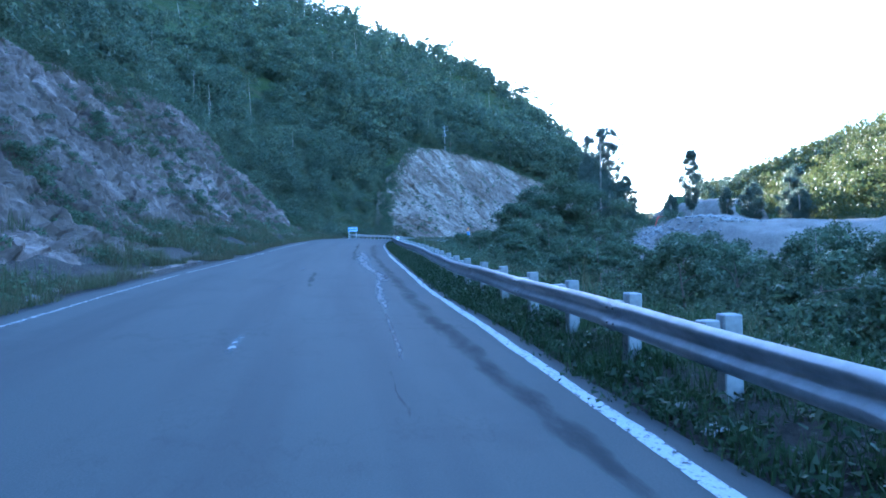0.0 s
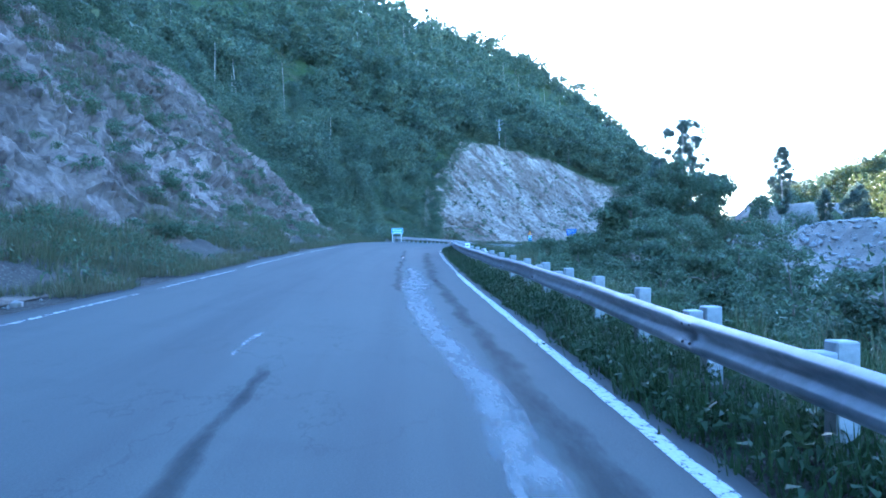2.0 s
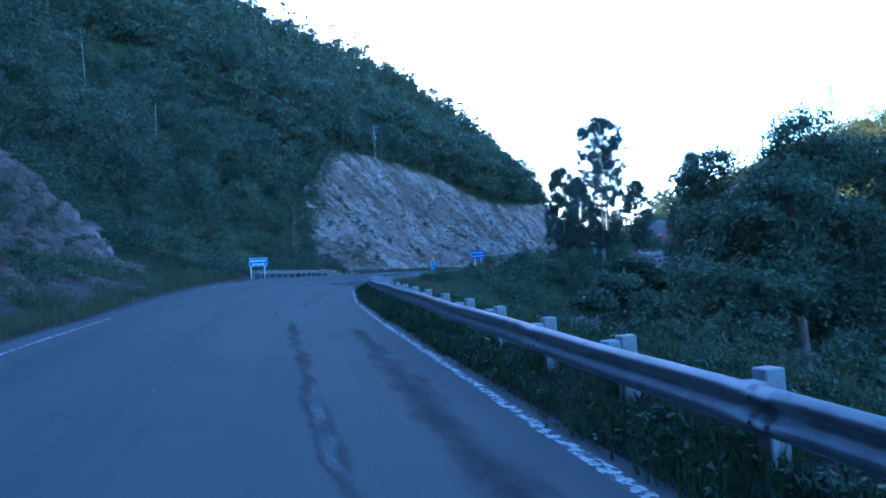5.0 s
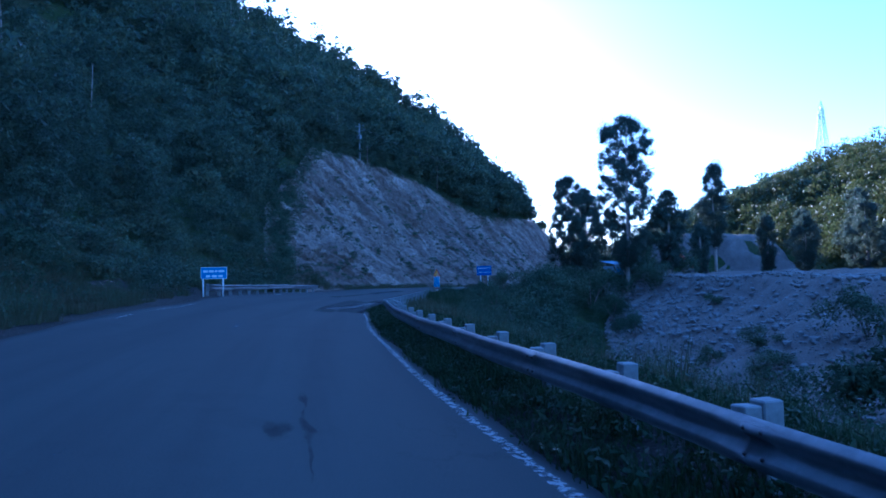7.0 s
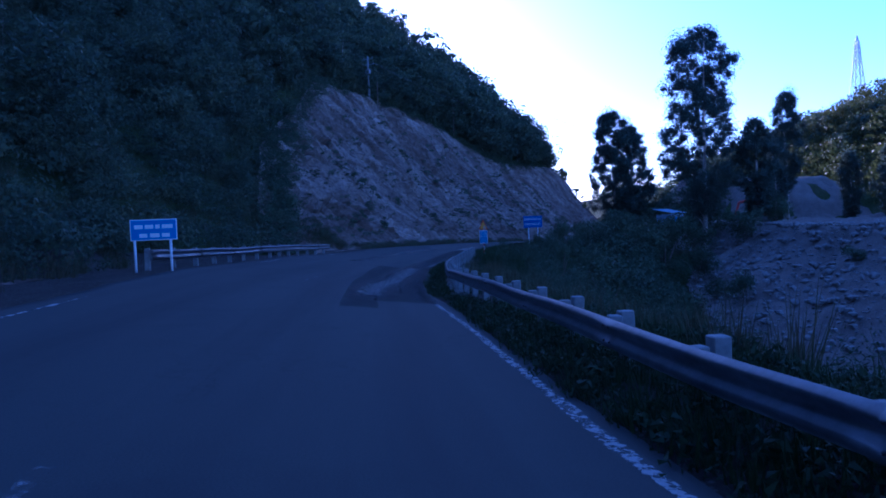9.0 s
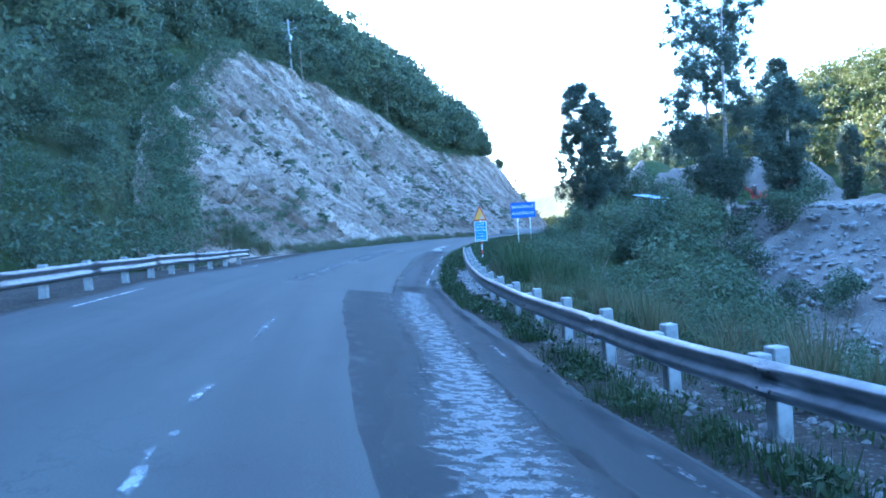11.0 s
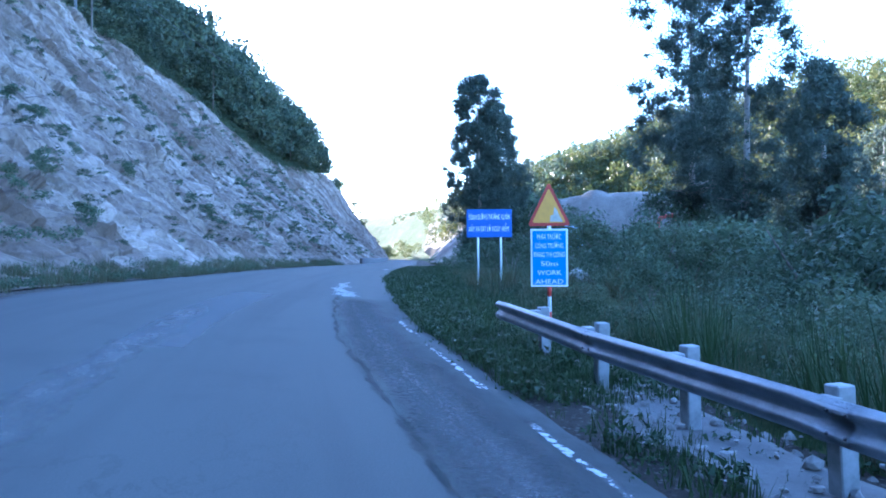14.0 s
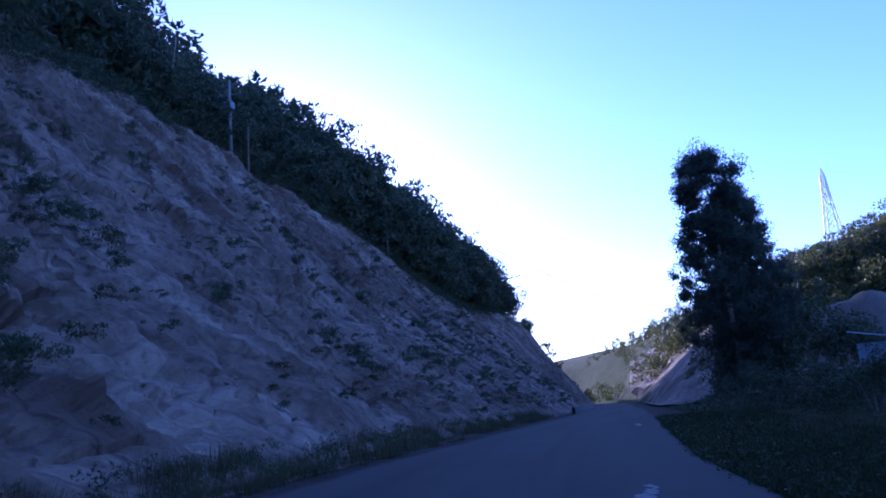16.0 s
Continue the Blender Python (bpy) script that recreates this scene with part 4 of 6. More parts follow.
def build_woods():
    rng = np.random.default_rng(4)
    near = [tree_template(rng, 480, 0.42, rng.uniform(5.0, 7.5), rng.uniform(1.9, 2.7), 18) for _ in range(7)]
    far = [tree_template(rng, 120, 0.85, rng.uniform(5.5, 9), rng.uniform(2.2, 3.0), 9) for _ in range(6)]
    # left hillside, near
    s, d, x, y = scatter(rng, 3300, -30, 240, -75, -9)
    p = -d - width(s) - verge(s)
    ok = cut_clear(s, p) & (p > 1.2) & (p < 46)
    ok &= rng.random(len(s)) < 0.78
    s, p, x, y = s[ok], p[ok], x[ok], y[ok]
    scale = rng.uniform(0.65, 1.2, len(s)) * (0.55 + 0.45 * smooth(0, 9, p - np.where(s < 101, cut_one(s) / 1.3, 0)))
    scale *= np.where(s > 140, 1.15, 1.0) * np.where(rng.random(len(s)) < 0.17, 1.6, 0.95)
    close = (s > 84) & (s < 150) & (p < 24)
    finest = [tree_template(rng, 1500, 0.21, rng.uniform(4.2, 7.0), rng.uniform(1.9, 2.7), 30) for _ in range(7)]
    wood_object("roadside_trees", stamp(finest, x[close], y[close], land(x[close], y[close]) - 0.5, scale[close], rng), WOOD_LEAF, "leafy bushes and small trees beside the road")
    s, p, x, y, scale = s[~close], p[~close], x[~close], y[~close], scale[~close]
    wood_object("hillside_trees", stamp(near, x, y, land(x, y) - 0.5, scale, rng), WOOD_LEAF, "dense dark green bushes and trees covering the hillside")
    # left hillside, far up and far on
    s, d, x, y = scatter(rng, 6200, -40, 600, -165, -45)
    p = -d - width(s) - verge(s)
    ok = ((p > 44) | (s > 238)) & cut_clear(s, p)
    ok &= rng.random(len(s)) < 0.55
    x, y = x[ok], y[ok]
    wood_object("ridge_trees", stamp(far, x, y, land(x, y) - 0.6, rng.uniform(0.7, 1.25, len(x)) * np.where(rng.random(len(x)) < 0.1, 1.6, 1), rng), WOOD_LEAF, "forest on the upper slope and ridge")
    s, d, x, y = scatter(rng, 1500, 235, 480, -60, -9)
    p = -d - width(s) - verge(s)
    ok = cut_clear(s, p) & (p > 1) & ((s < 335) | (p > 40))
    x, y = x[ok], y[ok]
    wood_object("cliff_top_trees", stamp(far, x, y, land(x, y) - 0.5, rng.uniform(0.75, 1.3, len(x)) * np.where(rng.random(len(x)) < 0.12, 1.5, 1), rng), WOOD_LEAF, "trees along the top of the rock cut")
    edge = [tree_template(rng, 620, 0.42, rng.uniform(6.5, 8.0), rng.uniform(2.3, 3.2), 22) for _ in range(6)]
    s = rng.uniform(196, 366, 400)
    p = brow(s) + 0.8 + 15 * rng.random(len(s)) ** 1.4
    x, y = at(s, -(width(s) + verge(s) + p))
    tall = rng.uniform(0.7, 1.15, len(s)) * np.interp(s, [196, 225, 250, 300, 325, 345, 366], [0.9, 1.2, 1.6, 1.6, 1.45, 1.2, 0.4]) * (0.5 + 1.0 * vnoise(s / 4.5, s * 0, 77))
    wood_object("cut_edge_trees", stamp(edge, x, y, land(x, y) - 0.5, tall, rng), WOOD_LEAF, "tall leafy trees standing along the brow of the rock cut")
    # right hills
    x = np.r_[rng.uniform(80, 215, 1900), rng.uniform(100, 340, 1100), rng.uniform(100, 190, 1000)]
    y = np.r_[rng.uniform(40, 330, 1900), rng.uniform(80, 560, 1100), rng.uniform(120, 300, 1000)]
    h = far_hill(x, y)
    ok = (h > 1.6) & (h >= land(x, y) - 7) & (np.hypot(x - 105, (y - 214) / 1.7) > 15)
    x, y = x[ok], y[ok]
    hill = [tree_template(rng, 150, 0.62, rng.uniform(5.5, 9), rng.uniform(2.2, 3.0), 12) for _ in range(6)]
    wood_object("far_hill_trees", stamp(hill, x, y, land(x, y) - 0.6, rng.uniform(0.7, 1.35, len(x)), rng), HILL_LEAF, "sunlit forest on the hill across the valley")
    s, d, x, y = scatter(rng, 700, 285, 470, 18, 70)
    wood_object("bend_trees", stamp(far, x, y, land(x, y) - 0.5, rng.uniform(0.7, 1.2, len(x)), rng), WOOD_LEAF, "trees above the cut on the far bend")
    s, d, x, y = scatter(rng, 1500, 338, 640, -110, 90)
    ok = (np.abs(d) > 14) & ((d < 0) | (d > 22))
    wood_object("distant_trees", stamp(far, x[ok], y[ok], land(x[ok], y[ok]) - 0.6, rng.uniform(0.45, 0.8, ok.sum()), rng), HILL_LEAF, "low trees on the slopes beyond the bend")
    # low growth that hides the ground between them
    low = [crown(rng, [(0, 0, 0.4, 1.0, 0.7), (0.6, 0.3, 0.5, 0.8, 0.7), (-0.5, -0.4, 0.3, 0.9, 0.7)], 55, 0.4) for _ in range(5)]
    s, d, x, y = scatter(rng, 6000, -20, 260, -75, -9)
    p = -d - width(s) - verge(s)
    ok = cut_clear(s, p) & (p > 0.3) & ((p < 30) | (rng.random(len(s)) < 0.5))
    near_by = ok & (s > 84) & (s < 152) & (p < 26)
    fine_low = [crown(rng, [(0, 0, 0.4, 1.0, 0.7), (0.6, 0.3, 0.5, 0.8, 0.7), (-0.5, -0.4, 0.3, 0.9, 0.7)], 420, 0.13, 0.6) for _ in range(5)]
    wood_object("roadside_shrubs", stamp(fine_low, x[near_by], y[near_by], land(x[near_by], y[near_by]) - 0.2, rng.uniform(0.8, 1.8, near_by.sum()), rng), WOOD_LEAF, "low leafy shrubs on the slope beside the road", "shrubs")
    ok &= ~near_by
    wood_object("hillside_shrubs", stamp(low, x[ok], y[ok], land(x[ok], y[ok]) - 0.2, rng.uniform(0.8, 1.8, ok.sum()), rng), WOOD_LEAF, "low shrubs covering the slope between the trees", "shrubs")
    # bare pale stems that show among the trees
    bm = bmesh.new()
    for _ in range(110):
        s, d = rng.uniform(40, 330), -rng.uniform(26, 110)
        p = -d - width(s) - verge(s)
        if not cut_clear(np.array([s]), np.array([p]))[0]:
            continue
        x, y = at(s, d)
        z = land(np.array([x]), np.array([y]))[0]
        h, lean = rng.uniform(5, 9), rng.normal(0, 0.6, 2)
        tube(bm, [(x, y, z), (x + lean[0] * 0.4, y + lean[1] * 0.4, z + h * 0.5), (x + lean[0], y + lean[1], z + h)], [0.08, 0.06, 0.025], 4)
    tagged(part("bare_stems", bm, PALE_BARK), "pale bare tree stems among the foliage", "tree trunks", kind="stuff")


build_woods()


# ---- trees of their own ----
def tree(name, x, y, top, crown_rows, count, leaf, leaves_of, bark, stem, limbs, label, seed, category="tree", droop=0.0, slim=0.5, base=None):
    """One tree: a tapered trunk with limbs, and a crown. crown_rows are relative to its foot."""
    rng = np.random.default_rng(seed)
    z = (land(np.array([x]), np.array([y]))[0] if base is None else base) - 0.15
    thing = empty_at(name, x, y, z)
    h = top - z
    bend = rng.normal(0, 0.015 * h, 2)
    bm = bmesh.new()
    path = [(bend[0] * f * f + 0.12 * math.sin(5 * f), bend[1] * f * f, h * f) for f in np.linspace(0, 0.97, 8)]
    tube(bm, path, [stem * (1.25 - 1.15 * f) for f in np.linspace(0, 1, 8)], 9)
    part("trunk", bm, bark, thing, smooth_shading=True)
    for k in range(limbs):
        bm = bmesh.new()
        row = crown_rows[k % len(crown_rows)]
        hz = min(max(row[2] - row[3] * rng.uniform(0.6, 1.6), 0.08 * h), 0.9 * h)
        f = hz / h
        a = Vector((bend[0] * f * f, bend[1] * f * f, hz))
        e = Vector((row[0], row[1], row[2])) + Vector(rng.normal(0, row[3] * 0.4, 3))
        mid = a.lerp(e, 0.5) + Vector((0, 0, 0.12 * (e - a).length))
        tube(bm, [a, mid, e], [stem * 0.34 * (1.1 - f * 0.6), stem * 0.22, stem * 0.07], 5)
        part("limb", bm, bark, thing)
    v = crown(rng, crown_rows, count, leaf, 1.0 if droop > 0.5 else 0.75, droop, slim)
    ob = new("crown", mesh_of("crown", v, triples(len(v) // 3), leaves_of))
    ob.parent = thing
    return tagged(thing, label, category)


def gum_rows(rng, h, wide, low=0.2, clumps=34):
    """Clumps of foliage up a tall narrow tree, at the ends of rising limbs, with gaps between them."""
    rows = []
    for k in range(clumps):
        f = low + (1 - low) * (k + rng.random()) / clumps
        g = (f - low) / (1 - low)
        shape = max(1 - abs(2 * g - 1.0) ** 3.2, 0.06) ** 0.6 * (0.82 + 0.18 * math.sin(9 * g + wide))
        r, a = wide * shape * rng.uniform(0.12, 1.0) ** 0.6, rng.uniform(0, 2 * math.pi)
        rows.append((r * math.cos(a), r * math.sin(a), h * f * 0.98, rng.uniform(0.45, 1.1) * (0.62 + 0.08 * wide) * (1.35 if k % 5 == 0 else 1.0), rng.uniform(0.8, 1.5)))
    return rows


def broad_rows(rng, h, wide, low, lobes):
    """Leafy layers of a spreading tree between a share low of its height and its top."""
    rows = []
    for k in range(lobes):
        f = low + (1 - low) * rng.random() ** 0.8
        g = (f - low) / (1 - low)
        r, a = wide * math.sqrt(max(1 - (g * 1.02 - 0.25) ** 2 / 0.62, 0.04)) * math.sqrt(rng.uniform(0.02, 1.0)), rng.uniform(0, 2 * math.pi)
        rows.append((r * math.cos(a), r * math.sin(a), h * f * 0.96, wide * rng.uniform(0.16, 0.3), rng.uniform(0.55, 0.9)))
    return rows


def build_trees():
    rng = np.random.default_rng(11)
    tall = [(53.6, 161.2, 27.0, 5.8, 0.14), (49.2, 154.3, 25.8, 5.3, 0.16), (54.5, 152, 14.5, 2.8, 0.1), (58.4, 192.5, 22.4, 4.6, 0.06), (63.6, 195.5, 20.5, 4.0, 0.04),
            (81.5, 178, 23.2, 3.2, 0.25), (72.5, 170, 11, 2.0, 0.05), (88, 172, 12.5, 1.8, 0.03), (90, 165, 12, 2.4, 0.03), (95, 171, 13.5, 3.0, 0.03), (98, 160, 14, 3.6, 0.03), (94, 150, 10.5, 3.4, 0.03), (104, 168, 17.5, 4.2, 0.03)]
    for k, (x, y, top, wide, low) in enumerate(tall):
        z = land(np.array([x]), np.array([y]))[0]
        big = top > 18 and x < 90
        full = big and low < 0.1
        rows = gum_rows(rng, top - z, wide, low, 330 if full else 190 if big else 100)
        tree("eucalyptus_tree", x, y, top, rows, 100000 if full else 70000 if big else 15000, 0.26 if full else 0.23 if big else 0.36, GUM_LEAF, PALE_BARK, 0.24, 22,
             "tall eucalyptus tree with dark clumped foliage above the valley" if big else "shaded eucalyptus tree at the edge of the quarry terrace", 200 + k, droop=0.8, slim=0.42)
    for x, y, top, wide, low, lobes, count, label in [
            (17.4, 72.6, 8.3, 5.3, 0.16, 70, 52000, "broad spreading tree with layered dark foliage below the road"),
            (21.2, 71.5, 7.2, 4.8, 0.16, 55, 36000, "spreading tree below the road, behind another"),
            (13.8, 77.5, 2.4, 3.1, 0.04, 75, 34000, "low spreading tree on the bank above the gravel"),
            (13.2, 66, 5.0, 4.2, 0.15, 40, 22000, "leafy tree on the bank below the road")]:
        z = land(np.array([x]), np.array([y]))[0]
        tree("broadleaf_tree", x, y, top, broad_rows(rng, top - z, wide, low, lobes), count, 0.2, BUSH_LEAF, BARK, 0.22, 16, label, 301 + int(x))
    for x, y, top, wide in [(9.6, 51, 2.6, 2.6), (10.6, 56, 3.3, 3.0), (14, 59, 3.6, 3.2), (8.4, 61, 2.2, 2.3), (12.8, 49, 1.6, 2.6), (16.5, 54, 1.4, 2.8), (8.2, 45.5, 1.8, 2.2), (11.5, 42, 1.7, 2.4),
                            (15.5, 45, 0.6, 2.2), (7.4, 38.5, 1.5, 2.0), (12, 35, 1.2, 2.3), (9, 29, 1.3, 1.8), (13.5, 26, 1.0, 2.2), (20, 62, 2.3, 2.8), (7.5, 67, 2.0, 2.0), (8.6, 20, 1.4, 1.8), (11, 17, 1.6, 2.0), (13.5, 21, 1.7, 2.2), (15, 31, 1.8, 2.4), (17.5, 26, 1.9, 2.6),
                            (10.5, 24, 1.5, 2.0), (18, 36, 1.0, 2.4), (14, 40, 1.0, 2.2), (9.6, 12.5, 1.4, 1.9), (12.6, 12, 1.4, 2.0), (16, 19, 1.7, 2.4), (22, 42, 0.9, 2.4), (8.8, 33, 1.3, 1.8)]:
        z = land(np.array([x]), np.array([y]))[0]
        tree("shrub", x, y, top, broad_rows(rng, top - z, wide, 0.12, 26), 7500, 0.15, BUSH_LEAF, BARK, 0.07, 9, "tall leafy shrub on the bank below the guardrail", 330 + int(10 * x), "shrub")
    flat = [(5.2 * math.cos(a) * k, 5.2 * math.sin(a) * k, 15.5 - 1.6 * k + 0.8 * math.sin(3 * a), 2.3, 0.3) for a in np.linspace(0, 5.6, 8) for k in (0.6, 1.7)]
    tree("ridge_tree", 88, 421, 106, flat, 2600, 0.75, WOOD_LEAF, BARK, 0.35, 12, "flat-topped tree standing out of the ridge", 304)
    thin = [(0.4, 0, 9.5, 0.7, 1), (-0.7, 0.3, 8.4, 0.6, 1), (0.9, -0.2, 7.6, 0.6, 1), (-0.3, 0.5, 6.6, 0.6, 1), (0.2, -0.6, 10.4, 0.5, 1)]
    x, y = at(255.0, -36.0)
    tree("slender_tree", float(x), float(y), 42, thin, 260, 0.35, WOOD_LEAF, BARK, 0.1, 8, "thin see-through tree rising over the cut's edge", 305)


def clump(rng, count, leaf, wide=1.0, tall=1.0):
    rows = [(rng.normal(0, 0.4) * wide, rng.normal(0, 0.4) * wide, tall * rng.uniform(0.2, 0.85), wide * rng.uniform(0.3, 0.55), tall / wide * rng.uniform(0.6, 1.0)) for _ in range(6)]
    return crown(rng, rows, count, leaf, 0.6, 0.0, 0.5)


def blades(rng, count, tall, spread, wide=0.02):
    """A tuft of grass blades as slim blades, leaning outward."""
    a = rng.uniform(0, 2 * math.pi, count)
    r = spread * np.sqrt(rng.random(count))
    foot = np.stack([r * np.cos(a), r * np.sin(a), np.zeros(count)], -1)
    h = tall * rng.uniform(0.45, 1.1, count)
    out = rng.uniform(0.1, 0.6, count) * h
    b = a + rng.normal(0, 0.9, count)
    tip = foot + np.stack([out * np.cos(b), out * np.sin(b), h], -1)
    side = np.stack([-np.sin(b), np.cos(b), np.zeros(count)], -1) * wide * 0.5
    return np.stack([foot + side, tip, foot - side], 1).reshape(-1, 3)


def stem_mesh(rng, wide, tall, turn):
    """One woody stem leaning out of the root."""
    bm = bmesh.new()
    r = wide * rng.uniform(0.3, 0.7)
    tip = Vector((r * math.cos(turn), r * math.sin(turn), tall * rng.uniform(0.55, 0.9)))
    tube(bm, [(0, 0, -0.1), tip * 0.5 + Vector((0, 0, 0.12 * tall)), tip], [0.035, 0.022, 0.008], 5)
    me = bpy.data.meshes.new("stem")
    bm.to_mesh(me)
    bm.free()
    me.materials.append(BARK)
    return me


def bush(x, y, z, kind, scale, rng, label):
    """A bush of foliage over its stems; kind: their meshes."""
    thing = new("bush")
    thing.matrix_basis = pose(x, y, z, 0, 0, rng.uniform(0, 360)) @ Matrix.Diagonal((scale, scale, scale * rng.uniform(0.8, 1.15), 1))
    for me in kind:
        new(me.name.split(".")[0], me).parent = thing
    return tagged(thing, label, "bush", "bushes beside the road")


def build_undergrowth():
    rng = np.random.default_rng(23)
    # bushes on the bank beyond the guardrail
    kinds = []
    for k in range(5):
        v = clump(rng, 3000, 0.1, 1.3, 1.7)
        kinds.append([mesh_of("foliage", v, triples(len(v) // 3), BUSH_LEAF)] + [stem_mesh(rng, 1.3, 1.7, a) for a in (0.4, 2.4, 4.5)])
    spots = [(14, 7, 1.3), (17, 10, 1.6), (22, 6, 1.2), (27, 8, 1.5), (30, 12, 1.7), (36, 6.5, 1.3), (38, 11, 1.7), (44, 7.5, 1.5), (47, 12, 1.9), (52, 8, 1.6), (54, 14, 1.9),
             (60, 9, 1.5), (63, 15, 1.8), (8, 8, 1.3), (3, 6.5, 1.2), (11, 13, 1.7), (70, 8, 1.2), (74, 13, 1.5), (82, 10, 1.2), (88, 16, 1.4), (97, 9, 0.9), (103, 12, 1.0), (110, 8, 0.8),
             (116, 11, 1.2), (121, 8, 1.0), (128, 14, 2.2), (131, 8.5, 1.5), (136, 13, 2.4), (140, 16, 2.6), (143, 9, 1.5), (147, 12, 1.7), (152, 13.5, 1.7), (158, 15, 1.5), (165, 12, 1.4),
             (171, 9, 1.5), (178, 8, 1.7), (186, 7, 1.8), (193, 6.5, 1.8), (200, 7, 2.0), (148, 6.5, 0.9), (134, 5.2, 1.0), (139, 6.2, 1.2), (126, 13, 1.8), (132, 12, 2.3), (138, 11, 2.3), (144, 12.5, 2.6), (150, 12, 2.2), (147, 14, 2.0),
             (152, 9, 1.4), (156, 11, 1.9), (160, 12.5, 2.2), (163, 15, 2.5), (168, 13, 2.2), (172, 12, 2.2), (166, 18, 3.0), (174, 17, 2.8), (180, 14, 2.4), (160, 21, 2.0),
             (10, 9, 1.7), (16, 12, 2.0), (20, 9, 1.6), (25, 12, 1.9), (33, 10, 1.7), (40, 9.5, 1.7), (45, 13, 2.0), (50, 10.5, 1.8), (57, 12, 2.0), (28, 16, 2.2), (36, 16, 2.2), (5, 11, 1.8), (13, 17, 2.3), (92, 20, 1.8), (98, 22, 2.0)]
    for s, d, k in spots:
        x, y = at(s + rng.uniform(-1, 1), d + rng.uniform(-0.6, 0.6))
        z = land(np.array([x]), np.array([y]))[0]
        k = 1.2 * k if 130 < s < 156 and 10 < d < 15 else k
        bush(float(x), float(y), float(z) - 0.25, kinds[rng.integers(0, 5)], k, rng, "leafy green bush on the bank below the road")
    for x, y, k in [(65, 197, 3.6), (69, 197, 4.2), (73, 196, 4.0), (77, 195, 3.6), (61, 193, 2.6), (57, 152, 2.6), (51, 159, 3.0), (46.5, 152, 2.6), (55.5, 163, 3.0), (50, 148, 2.2)]:
        z = land(np.array([x]), np.array([y]))[0]
        bush(x, y, float(z) - 0.25, kinds[rng.integers(0, 5)], k, rng, "tall dark bush at the foot of the eucalyptus trees")
    for x, y, k in [(12.4, 74.6, 1.9), (10.6, 76.4, 1.6), (12.2, 79.2, 1.6)]:
        z = land(np.array([x]), np.array([y]))[0]
        bush(x, y, float(z) - 0.25, kinds[rng.integers(0, 5)], k, rng, "leafy green bush on the bank below the road")
    for x, y, k in [(29.3, 103.7, 1.5), (34.4, 99.7, 2.0), (33, 108, 1.2), (37, 131.9, 1.6), (31.5, 112, 1.0), (41, 96, 1.8), (44, 128, 1.0), (38, 137, 1.4)]:
        z = land(np.array([x]), np.array([y]))[0]
        bush(x, y, float(z) - 0.2, kinds[rng.integers(0, 5)], k, rng, "loose leafy bush growing on the gravel bank")
    # thick low growth over the whole bank
    low = [clump(rng, 130, 0.13, 1.0, 0.9) for _ in range(6)]
    dense = [np.vstack([clump(rng, 150, 0.085, 0.9, 1.0), clump(rng, 60, 0.07, 1.1, 1.5)]) for _ in range(6)]
    s, d, x, y = scatter(rng, 5600, -12, 215, 3.0, 34)
    z = land(x, y)
    ok = (quarry(x, y) < z - 0.7) & (d > 3.2 + 1.2 * rng.random(len(d))) & ((d < 22) | (rng.random(len(d)) < 0.6))
    ok &= ~((s > 146) & (d < 9) & (rng.random(len(d)) < 0.75))
    near = ok & (d < 14) & (s < 190)
    wood_object("bank_growth", stamp(dense, x[near], y[near], z[near] - 0.2, np.minimum(rng.uniform(0.5, 1.3, near.sum()) * (0.1 + 2.0 * fbm(s[near] / 4, d[near] / 3, 45, 2)) * np.interp(s[near], [0, 62, 75, 90, 124, 132, 150], [1.9, 1.8, 1.0, 0.8, 0.85, 1.25, 1.0]), 0.5 + np.where(s[near] < 64, 0.32, 0.15) * (d[near] - 3)), rng), BUSH_LEAF, "tangled weeds and shrubs on the bank below the road", "undergrowth")
    ok &= ~near
    wood_object("valley_growth", stamp(low, x[ok], y[ok], z[ok] - 0.2, rng.uniform(0.7, 1.4, ok.sum()) * (0.5 + 1.6 * fbm(s[ok] / 9, d[ok] / 7, 46, 2)) * np.interp(s[ok], [60, 90, 160, 175], [1.0, 0.6, 0.6, 1.0]), rng), BUSH_LEAF, "shrubs on the valley side below the road", "undergrowth")
    # tall grass
    tuft = [blades(rng, 46, 1.0, 0.22, 0.03) for _ in range(5)]
    s, d, x, y = scatter(rng, 2600, -8, 175, 2.6, 12)
    ok = rng.random(len(s)) < np.where(d < 5, 0.8, 0.25)
    wood_object("tall_grass", stamp(tuft, x[ok], y[ok], land(x[ok], y[ok]) - 0.1, rng.uniform(0.3, 0.95, ok.sum()) * (0.5 + fbm(s[ok] / 3, d[ok] / 2, 47, 2)), rng), DRY, "tall fading grass behind the guardrail", "grass")
    s, d, x, y = scatter(rng, 60, 8, 16, 9, 13)
    wood_object("reed_grass", stamp(tuft, x, y, land(x, y) - 0.1, rng.uniform(1.6, 2.6, len(x)), rng), GRASS, "clump of tall reeds on the bank below the road", "grass")
    s, d, x, y = scatter(rng, 70, 128, 142, 3.4, 6.2)
    wood_object("reed_grass", stamp(tuft, x, y, land(x, y) - 0.15, rng.uniform(0.5, 1.7, len(x)), rng), GRASS, "tall green reeds behind the end of the guardrail", "grass")
    # grass and weeds on the verges
    small = [blades(rng, 18, 0.17, 0.12, 0.012) for _ in range(5)]
    weed = [clump(rng, 24, 0.048, 0.16, 0.13) for _ in range(5)]
    s = np.concatenate([rng.uniform(-3, 100, 12500), rng.uniform(100, 143, 1700), rng.uniform(138, 192, 9000)])
